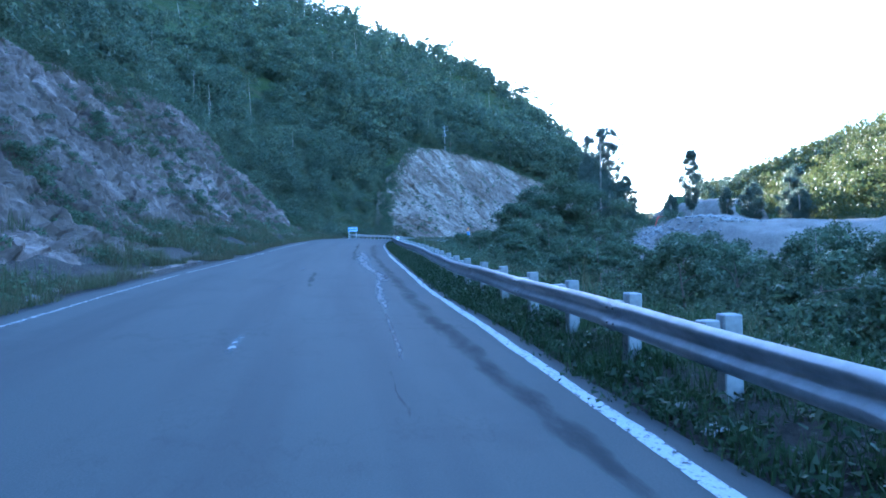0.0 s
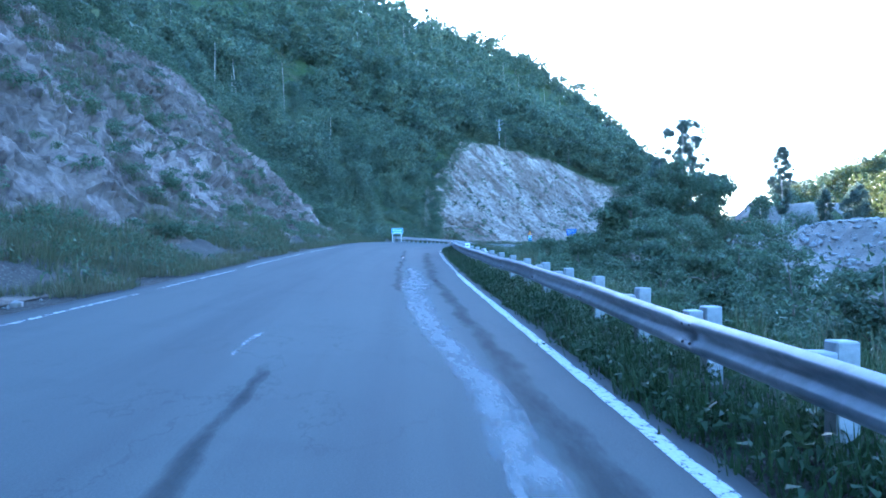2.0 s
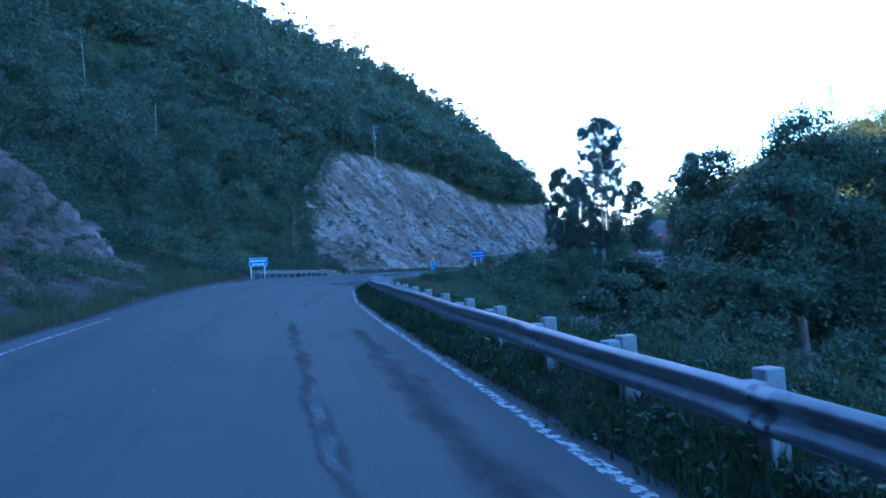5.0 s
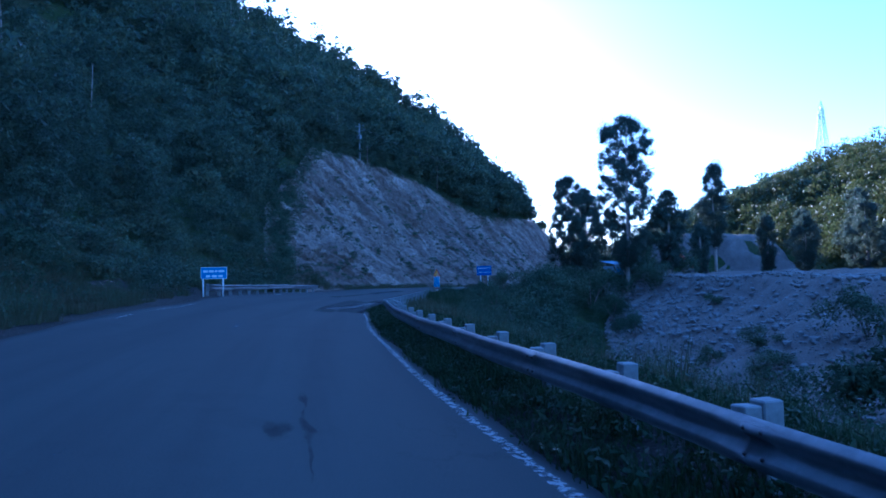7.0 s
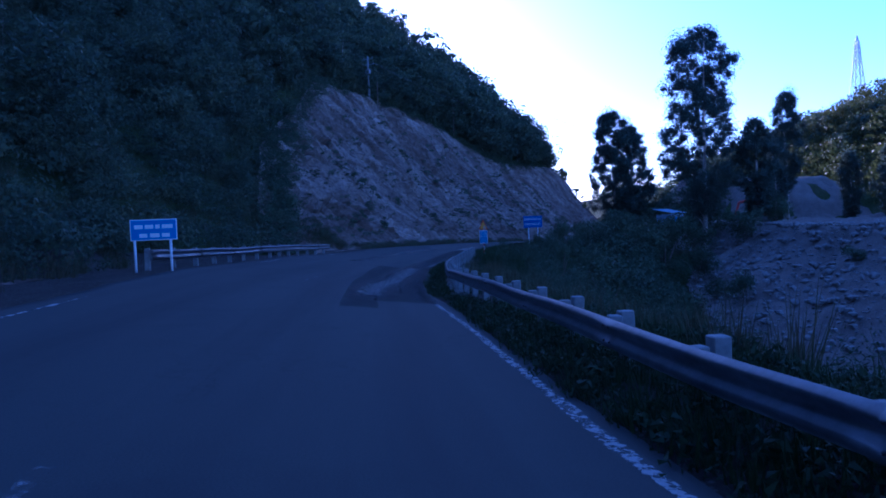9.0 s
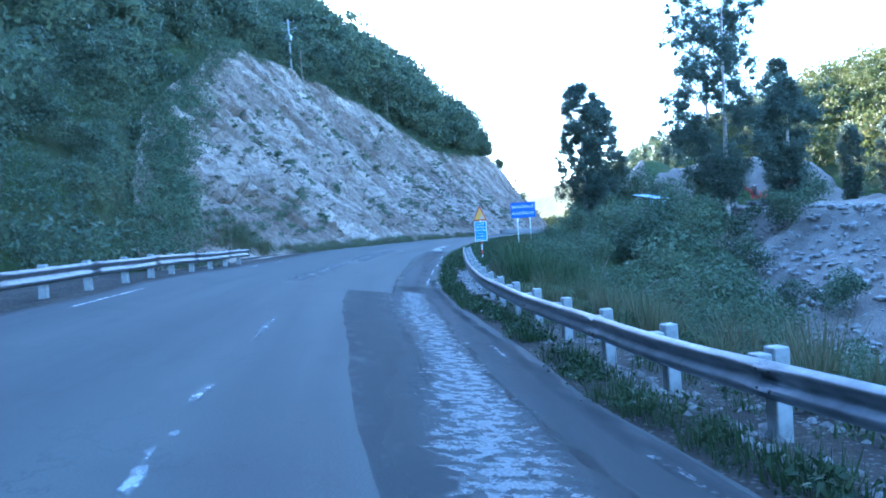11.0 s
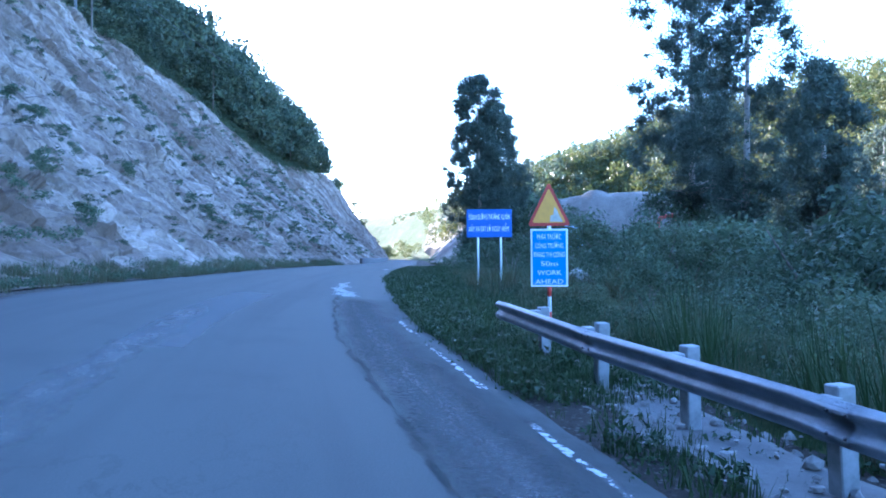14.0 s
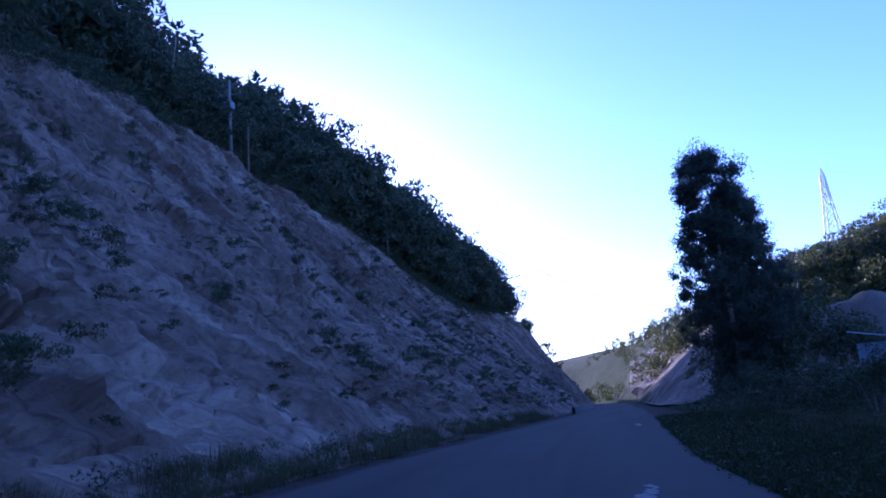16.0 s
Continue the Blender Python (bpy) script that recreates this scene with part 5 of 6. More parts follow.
    d = np.where(s < 100, right_edge(s) + 0.04 + 2.7 * rng.random(len(s)) ** 1.15, np.where(s < 136, np.where(rng.random(len(s)) < 0.6, right_edge(s) + 0.08 + 0.6 * rng.random(len(s)), 1.9 + 1.5 * rng.random(len(s))), right_edge(s) + 0.05 + 5.6 * rng.random(len(s)) ** 1.3))
    patchy = fbm(s / 1.6, d / 1.2, 61, 3)
    ok = patchy > np.where(s < 100, 0.2, np.where(s > 137, 0.16, 0.36))
    s, d = s[ok], d[ok]
    x, y = at(s, d)
    z = edge_z(s) - 0.1 + 0.05 * rng.random(len(s)) + 0.2 * (1 - smooth(84, 100, s)) * smooth(0.5, 1.3, d) - 0.2 * smooth(100, 110, s) * (1 - smooth(136, 144, s)) * smooth(0.9, 1.9, d)
    z = np.where(d > 3.1, land(x, y) - 0.03, z)
    half = rng.random(len(s)) < 0.5
    wood_object("verge_grass", stamp(small, x[half], y[half], z[half], rng.uniform(0.8, 2.1, half.sum()), rng), GRASS, "short grass on the road verge", "grass")
    wood_object("verge_weeds", stamp(weed, x[~half], y[~half], z[~half], rng.uniform(0.7, 2.0, (~half).sum()), rng), WEED, "low leafy weeds on the road verge", "weeds")
    # left: weeds at the foot of the rock and on its ledges
    s = np.r_[rng.uniform(-5, 180, 5200), rng.uniform(-5, 100, 6500), rng.uniform(146, 215, 3800)]
    off = np.where(rng.random(len(s)) < 0.75, -0.9 + 4.4 * rng.random(len(s)), 12 * rng.random(len(s)))
    pat = fbm(s / 5.0, off / 2.2, 65, 3)
    ok = pat > np.where(off > 3.4, 0.56, np.where(s > 148, 0.27, np.where(off > 0.2, 0.44, 0.53)))
    ok &= ~((s > 146) & (off > 0.6))
    s, off = s[ok], off[ok]
    foot = width(s) + verge(s)
    x, y = at(s, -(foot + off))
    z = foot_z(s) + np.where(off > 0, slope_z(s, np.maximum(off, 0)), 0) - 0.05
    big = [blades(rng, 60, 0.55, 0.34, 0.02) for _ in range(4)]
    leafy = [clump(rng, 70, 0.085, 0.5, 0.45) for _ in range(4)]
    dry = rng.random(len(s)) < 0.55
    size = rng.uniform(0.4, 1.9, len(s)) * np.where(s > 146, 0.55, 0.85)
    wood_object("slope_grass", stamp(big, x[dry], y[dry], z[dry], size[dry], rng), DRY, "dry tufts of grass at the foot of the rock", "grass")
    wood_object("slope_weeds", stamp(leafy, x[~dry], y[~dry], z[~dry], size[~dry], rng), BUSH_LEAF, "green weeds at the foot of the rock", "weeds")
    s = rng.uniform(-6, 100, 5200)
    off = rng.uniform(-1.7, 0.4, len(s))
    ok = fbm(s / 3.0, off / 1.2, 69, 3) > 0.46
    s, off = s[ok], off[ok]
    x, y = at(s, -(width(s) + verge(s) + off))
    wood_object("verge_tufts", stamp(small, x, y, foot_z(s) + 0.02, rng.uniform(0.7, 2.2, len(s)), rng), DRY, "low tufts of grass along the left road edge", "grass")
    # shrubs clinging to the rock cuts
    s = np.concatenate([rng.uniform(0, 98, 3000), rng.uniform(140, 300, 4200)])
    off = rng.uniform(1.0, 24, len(s))
    top = np.where(s < 101, cut_one(s) / 1.3 + 2, brow(s))
    ok = (off < top) & (fbm(s / 2.5, off / 1.8, 67, 3) > np.where(s > 134, 0.635, 0.53))
    s, off = s[ok], off[ok]
    foot = width(s) + verge(s)
    x, y = at(s, -(foot + off))
    z = foot_z(s) + slope_z(s, off) - 0.1
    z = z + np.where(s > 134, 0.4, 0.15)
    ledge = [clump(rng, 330, 0.072, 0.46, 0.45) for _ in range(4)]
    wood_object("ledge_shrubs", stamp(ledge, x, y, z, rng.uniform(0.5, 1.7, len(s)) * np.where(s > 134, 0.9, 1.1), rng), BUSH_LEAF, "small shrubs growing on ledges of the rock", "shrubs")
    s = rng.uniform(142, 236, 620)
    off = rng.uniform(0.8, 22, len(s))
    ok = (off < brow(s) - 1) & (rng.random(len(s)) < 1.25 - off / 20)
    s, off = s[ok], off[ok]
    x, y = at(s, -(width(s) + verge(s) + off))
    wood_object("ledge_tufts", stamp(ledge, x, y, foot_z(s) + slope_z(s, off) + 0.1, 0.2 + 1.0 * rng.random(len(s)) ** 3, rng), WEED, "small dark tufts scattered over the rock", "weeds")
    # a fringe along the top of the cuts
    s = np.concatenate([rng.uniform(-5, 98, 700), rng.uniform(138, 330, 900), rng.uniform(133, 162, 300)])
    top = np.where(s < 101, (cut_one(s) + 2.72) / 1.3, brow(s))
    off = top + rng.normal(0.6, 0.9, len(s)) - 2.2 * fbm(s / 3.0, s * 0, 68, 3) * ((s < 165) & (s > 120))
    foot = width(s) + verge(s)
    x, y = at(s, -(foot + off))
    z = foot_z(s) + slope_z(s, np.maximum(off, 0)) - 0.1
    wood_object("edge_shrubs", stamp(low, x, y, z, rng.uniform(0.6, 1.5, len(s)), rng), BUSH_LEAF, "shrubs hanging over the top edge of the rock cuts", "shrubs")


build_trees()
build_undergrowth()


# ---- stones ----
def stone_template(rng, squash=0.7):
    bm = bmesh.new()
    bmesh.ops.create_icosphere(bm, subdivisions=1, radius=1)
    v = np.array([w.co[:] for w in bm.verts]) * rng.uniform(0.65, 1.25, (len(bm.verts), 1)) * np.array([rng.uniform(0.8, 1.4), rng.uniform(0.7, 1.1), squash])
    f = np.array([[w.index for w in face.verts] for face in bm.faces])
    bm.free()
    return v, f


def stones(name, rng, x, y, z, size, material, label):
    kinds = [stone_template(rng, rng.uniform(0.5, 0.9)) for _ in range(6)]
    vs, fs, n = [], [], 0
    for i in range(len(x)):
        v, f = kinds[rng.integers(0, 6)]
        a = rng.uniform(0, 6.3)
        c, s = math.cos(a), math.sin(a)
        w = v * size[i]
        vs.append(np.stack([w[:, 0] * c - w[:, 1] * s + x[i], w[:, 0] * s + w[:, 1] * c + y[i], w[:, 2] + z[i]], -1))
        fs.append(f + n)
        n += len(v)
    ob = new(name, mesh_of(name, np.vstack(vs), np.vstack(fs), material))
    return tagged(ob, label, "stones", kind="stuff")


def build_stones():
    rng = np.random.default_rng(37)
    s = rng.uniform(100, 142, 2200)
    d = rng.uniform(0.9, 3.0, len(s))
    x, y = at(s, d)
    stones("verge_stones", rng, x, y, edge_z(s) - 0.1 - 0.2 * smooth(0.9, 1.9, d), 0.015 + 0.09 * rng.random(len(s)) ** 2, DARK_STONE, "small broken stones on the verge")
    s = rng.uniform(-5, 90, 900)
    off = rng.uniform(-1.1, 1.4, len(s))
    x, y = at(s, -(width(s) + verge(s) + off))
    stones("fallen_stones", rng, x, y, foot_z(s) + 0.45 * np.maximum(off, 0), 0.03 + 0.13 * rng.random(len(s)) ** 3, DARK_STONE, "fallen stones at the foot of the rock cut")
    y = rng.uniform(66, 200, 9000)
    crest = np.interp(y, [40, 60, 79, 112, 150, 190, 230], CREST)
    x = crest + rng.uniform(-16, 4, len(y))
    z = quarry(x, y)
    ok = z > land(x, y) - 0.3
    stones("quarry_stones", rng, x[ok], y[ok], z[ok], 0.06 + 0.34 * rng.random(ok.sum()) ** 4, STONE, "loose stones lying on the gravel bank")
    for s, d, r in [(47.2, 0.85, 0.14), (32.5, 0.7, 0.09), (20.3, 0.9, 0.1), (66, 0.9, 0.11), (134, 0.95, 0.12), (147.5, 0.7, 0.12), (151, 0.75, 0.14), (57, 1.0, 0.07), (6.2, 0.65, 0.12)]:
        x, y = at(s, d)
        v, f = stone_template(rng, 0.6)
        bm = bmesh.new()
        vv = [bm.verts.new(Vector(p) * r) for p in v]
        for face in f:
            bm.faces.new([vv[i] for i in face])
        ob = part("stone", bm, STONE)
        ob.matrix_basis = pose(float(x), float(y), float(edge_z(s)) - 0.03 + r * 0.3, 0, 0, rng.uniform(0, 360))
        tagged(ob, "pale loose stone lying on the grassy verge", "stone", "stones along the road")
    x, y = at(164.0, 9.0)
    v, f = stone_template(rng, 0.6)
    bm = bmesh.new()
    vv = [bm.verts.new(Vector(p) * 0.8) for p in v]
    for face in f:
        bm.faces.new([vv[i] for i in face])
    ob = part("boulder", bm, STONE)
    ob.matrix_basis = pose(float(x), float(y), float(land(np.array([x]), np.array([y]))[0]) + 0.2)
    tagged(ob, "grey boulder in the grass beyond the signs", "boulder")


build_stones()


def build_apron():
    """A worn concrete apron under the last posts of the guardrail."""
    s = np.arange(125.0, 139.6, 0.3)
    lo = right_edge(s) + 0.62 + 0.3 * (fbm(s / 1.4, s * 0, 171, 3) - 0.5)
    hi = lo + 1.55 + 0.5 * (fbm(s / 1.9, s * 0, 172, 3) - 0.5)

    def top(S, D, F):
        z = edge_z(S) - 0.14 - 0.04 * F + 0.03 * (fbm(S / 1.1, D / 1.1, 173, 3) - 0.5)
        return z - np.where((F < 0.02) | (F > 0.98), 0.16, 0)
    tagged(ribbon("concrete_apron", s, lo, hi, 12, top, APRON), "cracked grey concrete apron under the guardrail posts", "concrete slab", kind="structure")
    rng = np.random.default_rng(77)
    s = rng.uniform(125, 141, 420)
    d = right_edge(s) + 0.75 + 1.7 * rng.random(len(s))
    x, y = at(s, d)
    stones("apron_rubble", rng, x, y, edge_z(s) - 0.13, 0.012 + 0.075 * rng.random(len(s)) ** 3, STONE, "broken concrete chips on the apron")


def build_litter():
    rng = np.random.default_rng(91)
    # crumpled rag at the edge line
    n = 13
    u, v = np.meshgrid(np.linspace(-1, 1, n), np.linspace(-1, 1, n), indexing="ij")
    x, y = 0.2 * u + 0.05 * (fbm(u * 3 + 5, v * 3, 181, 3) - 0.5), 0.13 * v
    z = 0.03 + 0.26 * np.maximum(fbm(u * 1.6 + 9, v * 1.6 + 4, 183, 3) - 0.3, 0) * (1.1 - 0.6 * u * u)
    me = mesh_of("rag", np.stack([x.ravel(), y.ravel(), z.ravel()], -1), grid_faces(n, n), RAG, True)
    rag = new("rag", me)
    gx, gy = at(5.4, 0.52)
    rag.matrix_basis = pose(float(gx), float(gy), float(edge_z(5.4)) - 0.02, 0, 0, 25) @ Matrix.Diagonal((0.62, 0.62, 0.62, 1))
    tagged(rag, "dirty white crumpled rag lying beside the edge line", "litter")
    # paper cup lying on its side
    gx, gy = at(133.9, 0.5)
    cup = empty_at("paper_cup", float(gx), float(gy), float(edge_z(133.9)) - 0.01, 40)
    bm = bmesh.new()
    tube(bm, [(-0.045, 0, 0.03), (0.045, 0, 0.035)], [0.026, 0.034], 12)
    part("cup_body", bm, RAG, cup)
    bm = bmesh.new()
    tube(bm, [(0.041, 0, 0.035), (0.049, 0, 0.035)], [0.037, 0.037], 12)
    part("rim", bm, RAG, cup)
    tagged(cup, "white paper cup lying on the asphalt edge", "litter")
    # small pale scraps on the verge
    for k, (s, d) in enumerate([(21.5, 0.75), (24.2, 1.2), (33, 0.8), (62, 0.9), (68.5, 0.95), (128.8, 0.35), (119, 0.7)]):
        bm = bmesh.new()
        w = rng.uniform(0.05, 0.09)
        ring = [bm.verts.new((w * math.cos(a) * rng.uniform(0.7, 1.2), w * math.sin(a) * rng.uniform(0.5, 1.0), rng.uniform(0.0, 0.03))) for a in np.linspace(0, 5.4, 7)]
        mid = bm.verts.new((0, 0, 0.035))
        for i in range(7):
            bm.faces.new((ring[i], ring[(i + 1) % 7], mid))
        bmesh.ops.solidify(bm, geom=bm.faces[:], thickness=0.004)
        scrap = part("paper_scrap", bm, RAG)
        x, y = at(s, d)
        scrap.matrix_basis = pose(float(x), float(y), float(edge_z(s)) + (0.08 if s < 100 else 0.0), 0, 0, rng.uniform(0, 360))
        tagged(scrap, "pale scrap of paper on the road verge", "litter", "paper scraps")


build_apron()
build_litter()


# ---- guardrails ----
def post_mesh():
    bm = bmesh.new()
    box(bm, (0.17, 0.17, 1.5), (0, 0, 0.065), 0.012)
    me = bpy.data.meshes.new("post")
    bm.to_mesh(me)
    bm.free()
    me.materials.append(CONCRETE)
    return me


def block_mesh():
    bm = bmesh.new()
    box(bm, (0.15, 0.17, 0.36), (0, 0, 0.6), 0.01)
    me = bpy.data.meshes.new("spacer")
    bm.to_mesh(me)
    bm.free()
    me.materials.append(CONCRETE)
    return me


def bolt_mesh():
    bm = bmesh.new()
    bmesh.ops.create_icosphere(bm, subdivisions=1, radius=0.018)
    me = bpy.data.meshes.new("bolt")
    bm.to_mesh(me)
    bm.free()
    me.materials.append(DARK_STEEL)
    return me


POST, BLOCK, BOLT = post_mesh(), block_mesh(), bolt_mesh()
BEAM = [(0.0, -0.19), (-0.02, -0.187), (-0.07, -0.145), (-0.088, -0.11), (-0.075, -0.075), (-0.02, -0.03), (-0.012, -0.005), (-0.02, 0.02), (-0.075, 0.065), (-0.09, 0.1), (-0.075, 0.125), (-0.02, 0.157), (0.0, 0.16)]


def guardrail(name, line, base, side, label, spacing=2.18, panel=4.36):
    """A guardrail along (station, offset) points; base(s, d): ground; side: +1 if its face looks left."""
    st = np.array(line)
    thing = new(name)
    x0, y0 = at(st[0, 0], st[0, 1])
    z0 = float(base(st[0, 0], st[0, 1]))
    thing.matrix_basis = pose(float(x0), float(y0), z0)
    origin = Vector((float(x0), float(y0), z0))
    off = lambda s: np.interp(s, st[:, 0], st[:, 1])
    lo, hi = st[0, 0], st[-1, 0]
    rng = random.Random(5)
    # beam panels, each lapped over the next
    a = lo
    while a < hi - 0.5:
        b = min(a + panel, hi)
        ss = np.linspace(a - 0.12, b + 0.12, 9)
        bm = bmesh.new()
        rings = []
        lap = 0.0 if int((a - lo) / panel) % 2 else 0.004
        for s in ss:
            x, y = at(s, off(s))
            x2, y2 = at(s, off(s) + 1)
            n = Vector((float(x2 - x), float(y2 - y), 0)).normalized() * side
            z = float(base(s, off(s))) + 0.60 + 0.012 * math.sin(s * 0.9)
            c = Vector((float(x), float(y), z)) - origin
            rings.append([bm.verts.new(c + n * (q[0] - lap) + Vector((0, 0, q[1]))) for q in BEAM])
        for r1, r2 in zip(rings, rings[1:]):
            for k in range(len(BEAM) - 1):
                bm.faces.new((r1[k], r2[k], r2[k + 1], r1[k + 1]))
        bmesh.ops.solidify(bm, geom=bm.faces[:], thickness=0.006)
        beam = part("beam", bm, ZINC, thing, smooth_shading=True)
        for dz in (-0.088, 0.088):
            for ds in (-0.09, 0.09):
                x, y = at(b + ds, off(b + ds))
                x2, y2 = at(b, off(b) + 1)
                n = Vector((float(x2 - at(b, off(b))[0]), float(y2 - at(b, off(b))[1]), 0)).normalized() * side
                c = Vector((float(x), float(y), float(base(b, off(b))) + 0.6 + dz)) - origin - n * 0.088
                bolt = new("bolt", BOLT)
                bolt.parent = beam
                bolt.matrix_basis = Matrix.Translation(c)
        a = b
    # posts with their spacers
    s = lo + 0.33
    while s < hi:
        x, y = at(s, off(s) + side * 0.30)
        bx, by = at(s, off(s) + side * 0.125)
        hx, hy = np.interp(s, STA, NORMALS[:, 0]), np.interp(s, STA, NORMALS[:, 1])
        turn = math.degrees(math.atan2(-float(hx), float(hy)))
        z = float(base(s, off(s)))
        for me, px, py, lift in ((POST, x, y, 0.0), (BLOCK, bx, by, rng.uniform(-0.06, 0.0))):
            ob = new(me.name, me)
            ob.parent = thing
            ob.matrix_basis = pose(float(px) - origin.x, float(py) - origin.y, z - origin.z + lift, rng.uniform(-2, 2), rng.uniform(-2, 2), turn + rng.uniform(-4, 4))
        s += spacing
    return tagged(thing, label, "guardrail")


RIGHT_RAIL = [(-14, 0.6), (0, 0.6), (8, 0.69), (16, 0.82), (26, 1.03), (34, 1.14), (42, 0.97), (50, 0.84), (58, 0.87), (66, 1.06), (74, 1.14), (82, 1.05), (90, 1.09), (98, 1.17),
              (106, 1.22), (114, 1.23), (122, 1.44), (130, 1.69), (137, 1.67), (142.7, 1.46)]


def rail_foot(s, d):
    return edge_z(s) + np.interp(s, [0, 16, 34, 50, 74, 82, 98, 106, 114, 122, 130, 137, 144], [0.07, 0.07, 0.11, 0.02, -0.01, -0.07, -0.08, -0.12, -0.19, -0.18, -0.1, -0.05, -0.02])


guardrail("guardrail", RIGHT_RAIL, rail_foot, 1, "galvanised steel guardrail on white concrete posts")
left_line = []
for x, y in [(-4.9, 108.6), (-2.55, 117.5), (-0.4, 124.8), (3.9, 138.4)]:
    s, d = along(x, y)
    left_line.append((float(s[0]), float(d[0])))
guardrail("guardrail", left_line, lambda s, d: road_z(s, -width(s)), -1, "shorter guardrail on concrete posts below the wooded slope")


def build_marker():
    s, d = 50.0, 0.98
    x, y = at(s, d)
    z = float(rail_foot(s, d)) + 0.64
    thing = empty_at("delineator", float(x), float(y), z, -4)
    bm = bmesh.new()
    box(bm, (0.2, 0.015, 0.2), (0, 0, 0.17), 0.005)
    panel = part("panel", bm, WHITE, thing, "white square panel")
    bm = bmesh.new()
    box(bm, (0.1, 0.004, 0.06), (0, -0.011, 0.17))
    part("text_bar", bm, DARK_STEEL, panel)
    bm = bmesh.new()
    box(bm, (0.04, 0.01, 0.16), (0, 0.01, 0.02))
    part("bracket", bm, ZINC, thing)
    tagged(thing, "small white marker plate fixed on the guardrail", "road marker")
    s, d = 43.8, 1.15
    x, y = at(s, d)
    bm = bmesh.new()
    box(bm, (0.06, 0.34, 0.012), (0, 0, 0), 0.003)
    strip = part("loose_strip", bm, ZINC)
    strip.matrix_basis = pose(float(x), float(y), float(rail_foot(s, d)) + 0.77, 20, 8, 12)
    tagged(strip, "bent loose metal strip leaning on a guardrail post", "metal strip")


build_marker()


# ---- signs ----
def lettering(text, height, material, parent, where, wide=None, name="lettering"):
    """A line of writing as a thin mesh standing on a sign's face (local x across, z up)."""
    cu = bpy.data.curves.new(name, "FONT")
    cu.body, cu.size, cu.extrude, cu.align_x, cu.align_y = text, height * 1.37, 0.002, "CENTER", "CENTER"
    tmp = new("draft", cu)
    bpy.context.view_layer.update()
    me = bpy.data.meshes.new_from_object(tmp)
    bpy.data.objects.remove(tmp)
    xs = [v.co.x for v in me.vertices]
    k = wide / (max(xs) - min(xs)) if wide and xs else 1.0
    me.materials.clear()
    me.materials.append(material)
    ob = new(name, me)
    ob.parent = parent
    ob.matrix_basis = pose(*where, 90, 0, 0) @ Matrix.Diagonal((k, 1, 1, 1))
    return ob


def plate(name, w, h, z, y, material, parent, label="", thick=0.012, rim=0.0):
    bm = bmesh.new()
    box(bm, (w, thick, h), (0, y, z), 0.004)
    return part(name, bm, material, parent, label)


def post_of(name, x, y, h, r, material, parent, z0=-0.3):
    bm = bmesh.new()
    tube(bm, [(x, y, z0), (x, y, h)], [r, r], 12)
    return part(name, bm, material, parent, smooth_shading=True)


def triangle(bm, w, h, z0, y0, y1, round_by=0.05):
    """A triangle with rounded corners, point up."""
    pts = []
    corners = [(-w / 2, z0), (w / 2, z0), (0, z0 + h)]
    for i, (cx, cz) in enumerate(corners):
        for j in (i - 1, (i + 1) % 3):
            dx, dz = corners[j][0] - cx, corners[j][1] - cz
            ln = math.hypot(dx, dz)
            pts.append((cx + dx / ln * round_by, cz + dz / ln * round_by))
    front = [bm.verts.new((x, y0, z)) for x, z in pts]
    back = [bm.verts.new((x, y1, z)) for x, z in pts]
    bm.faces.new(front)
    bm.faces.new(back[::-1])
    for i in range(len(pts)):
        j = (i + 1) % len(pts)
        bm.faces.new((front[j], front[i], back[i], back[j]))
    return bm


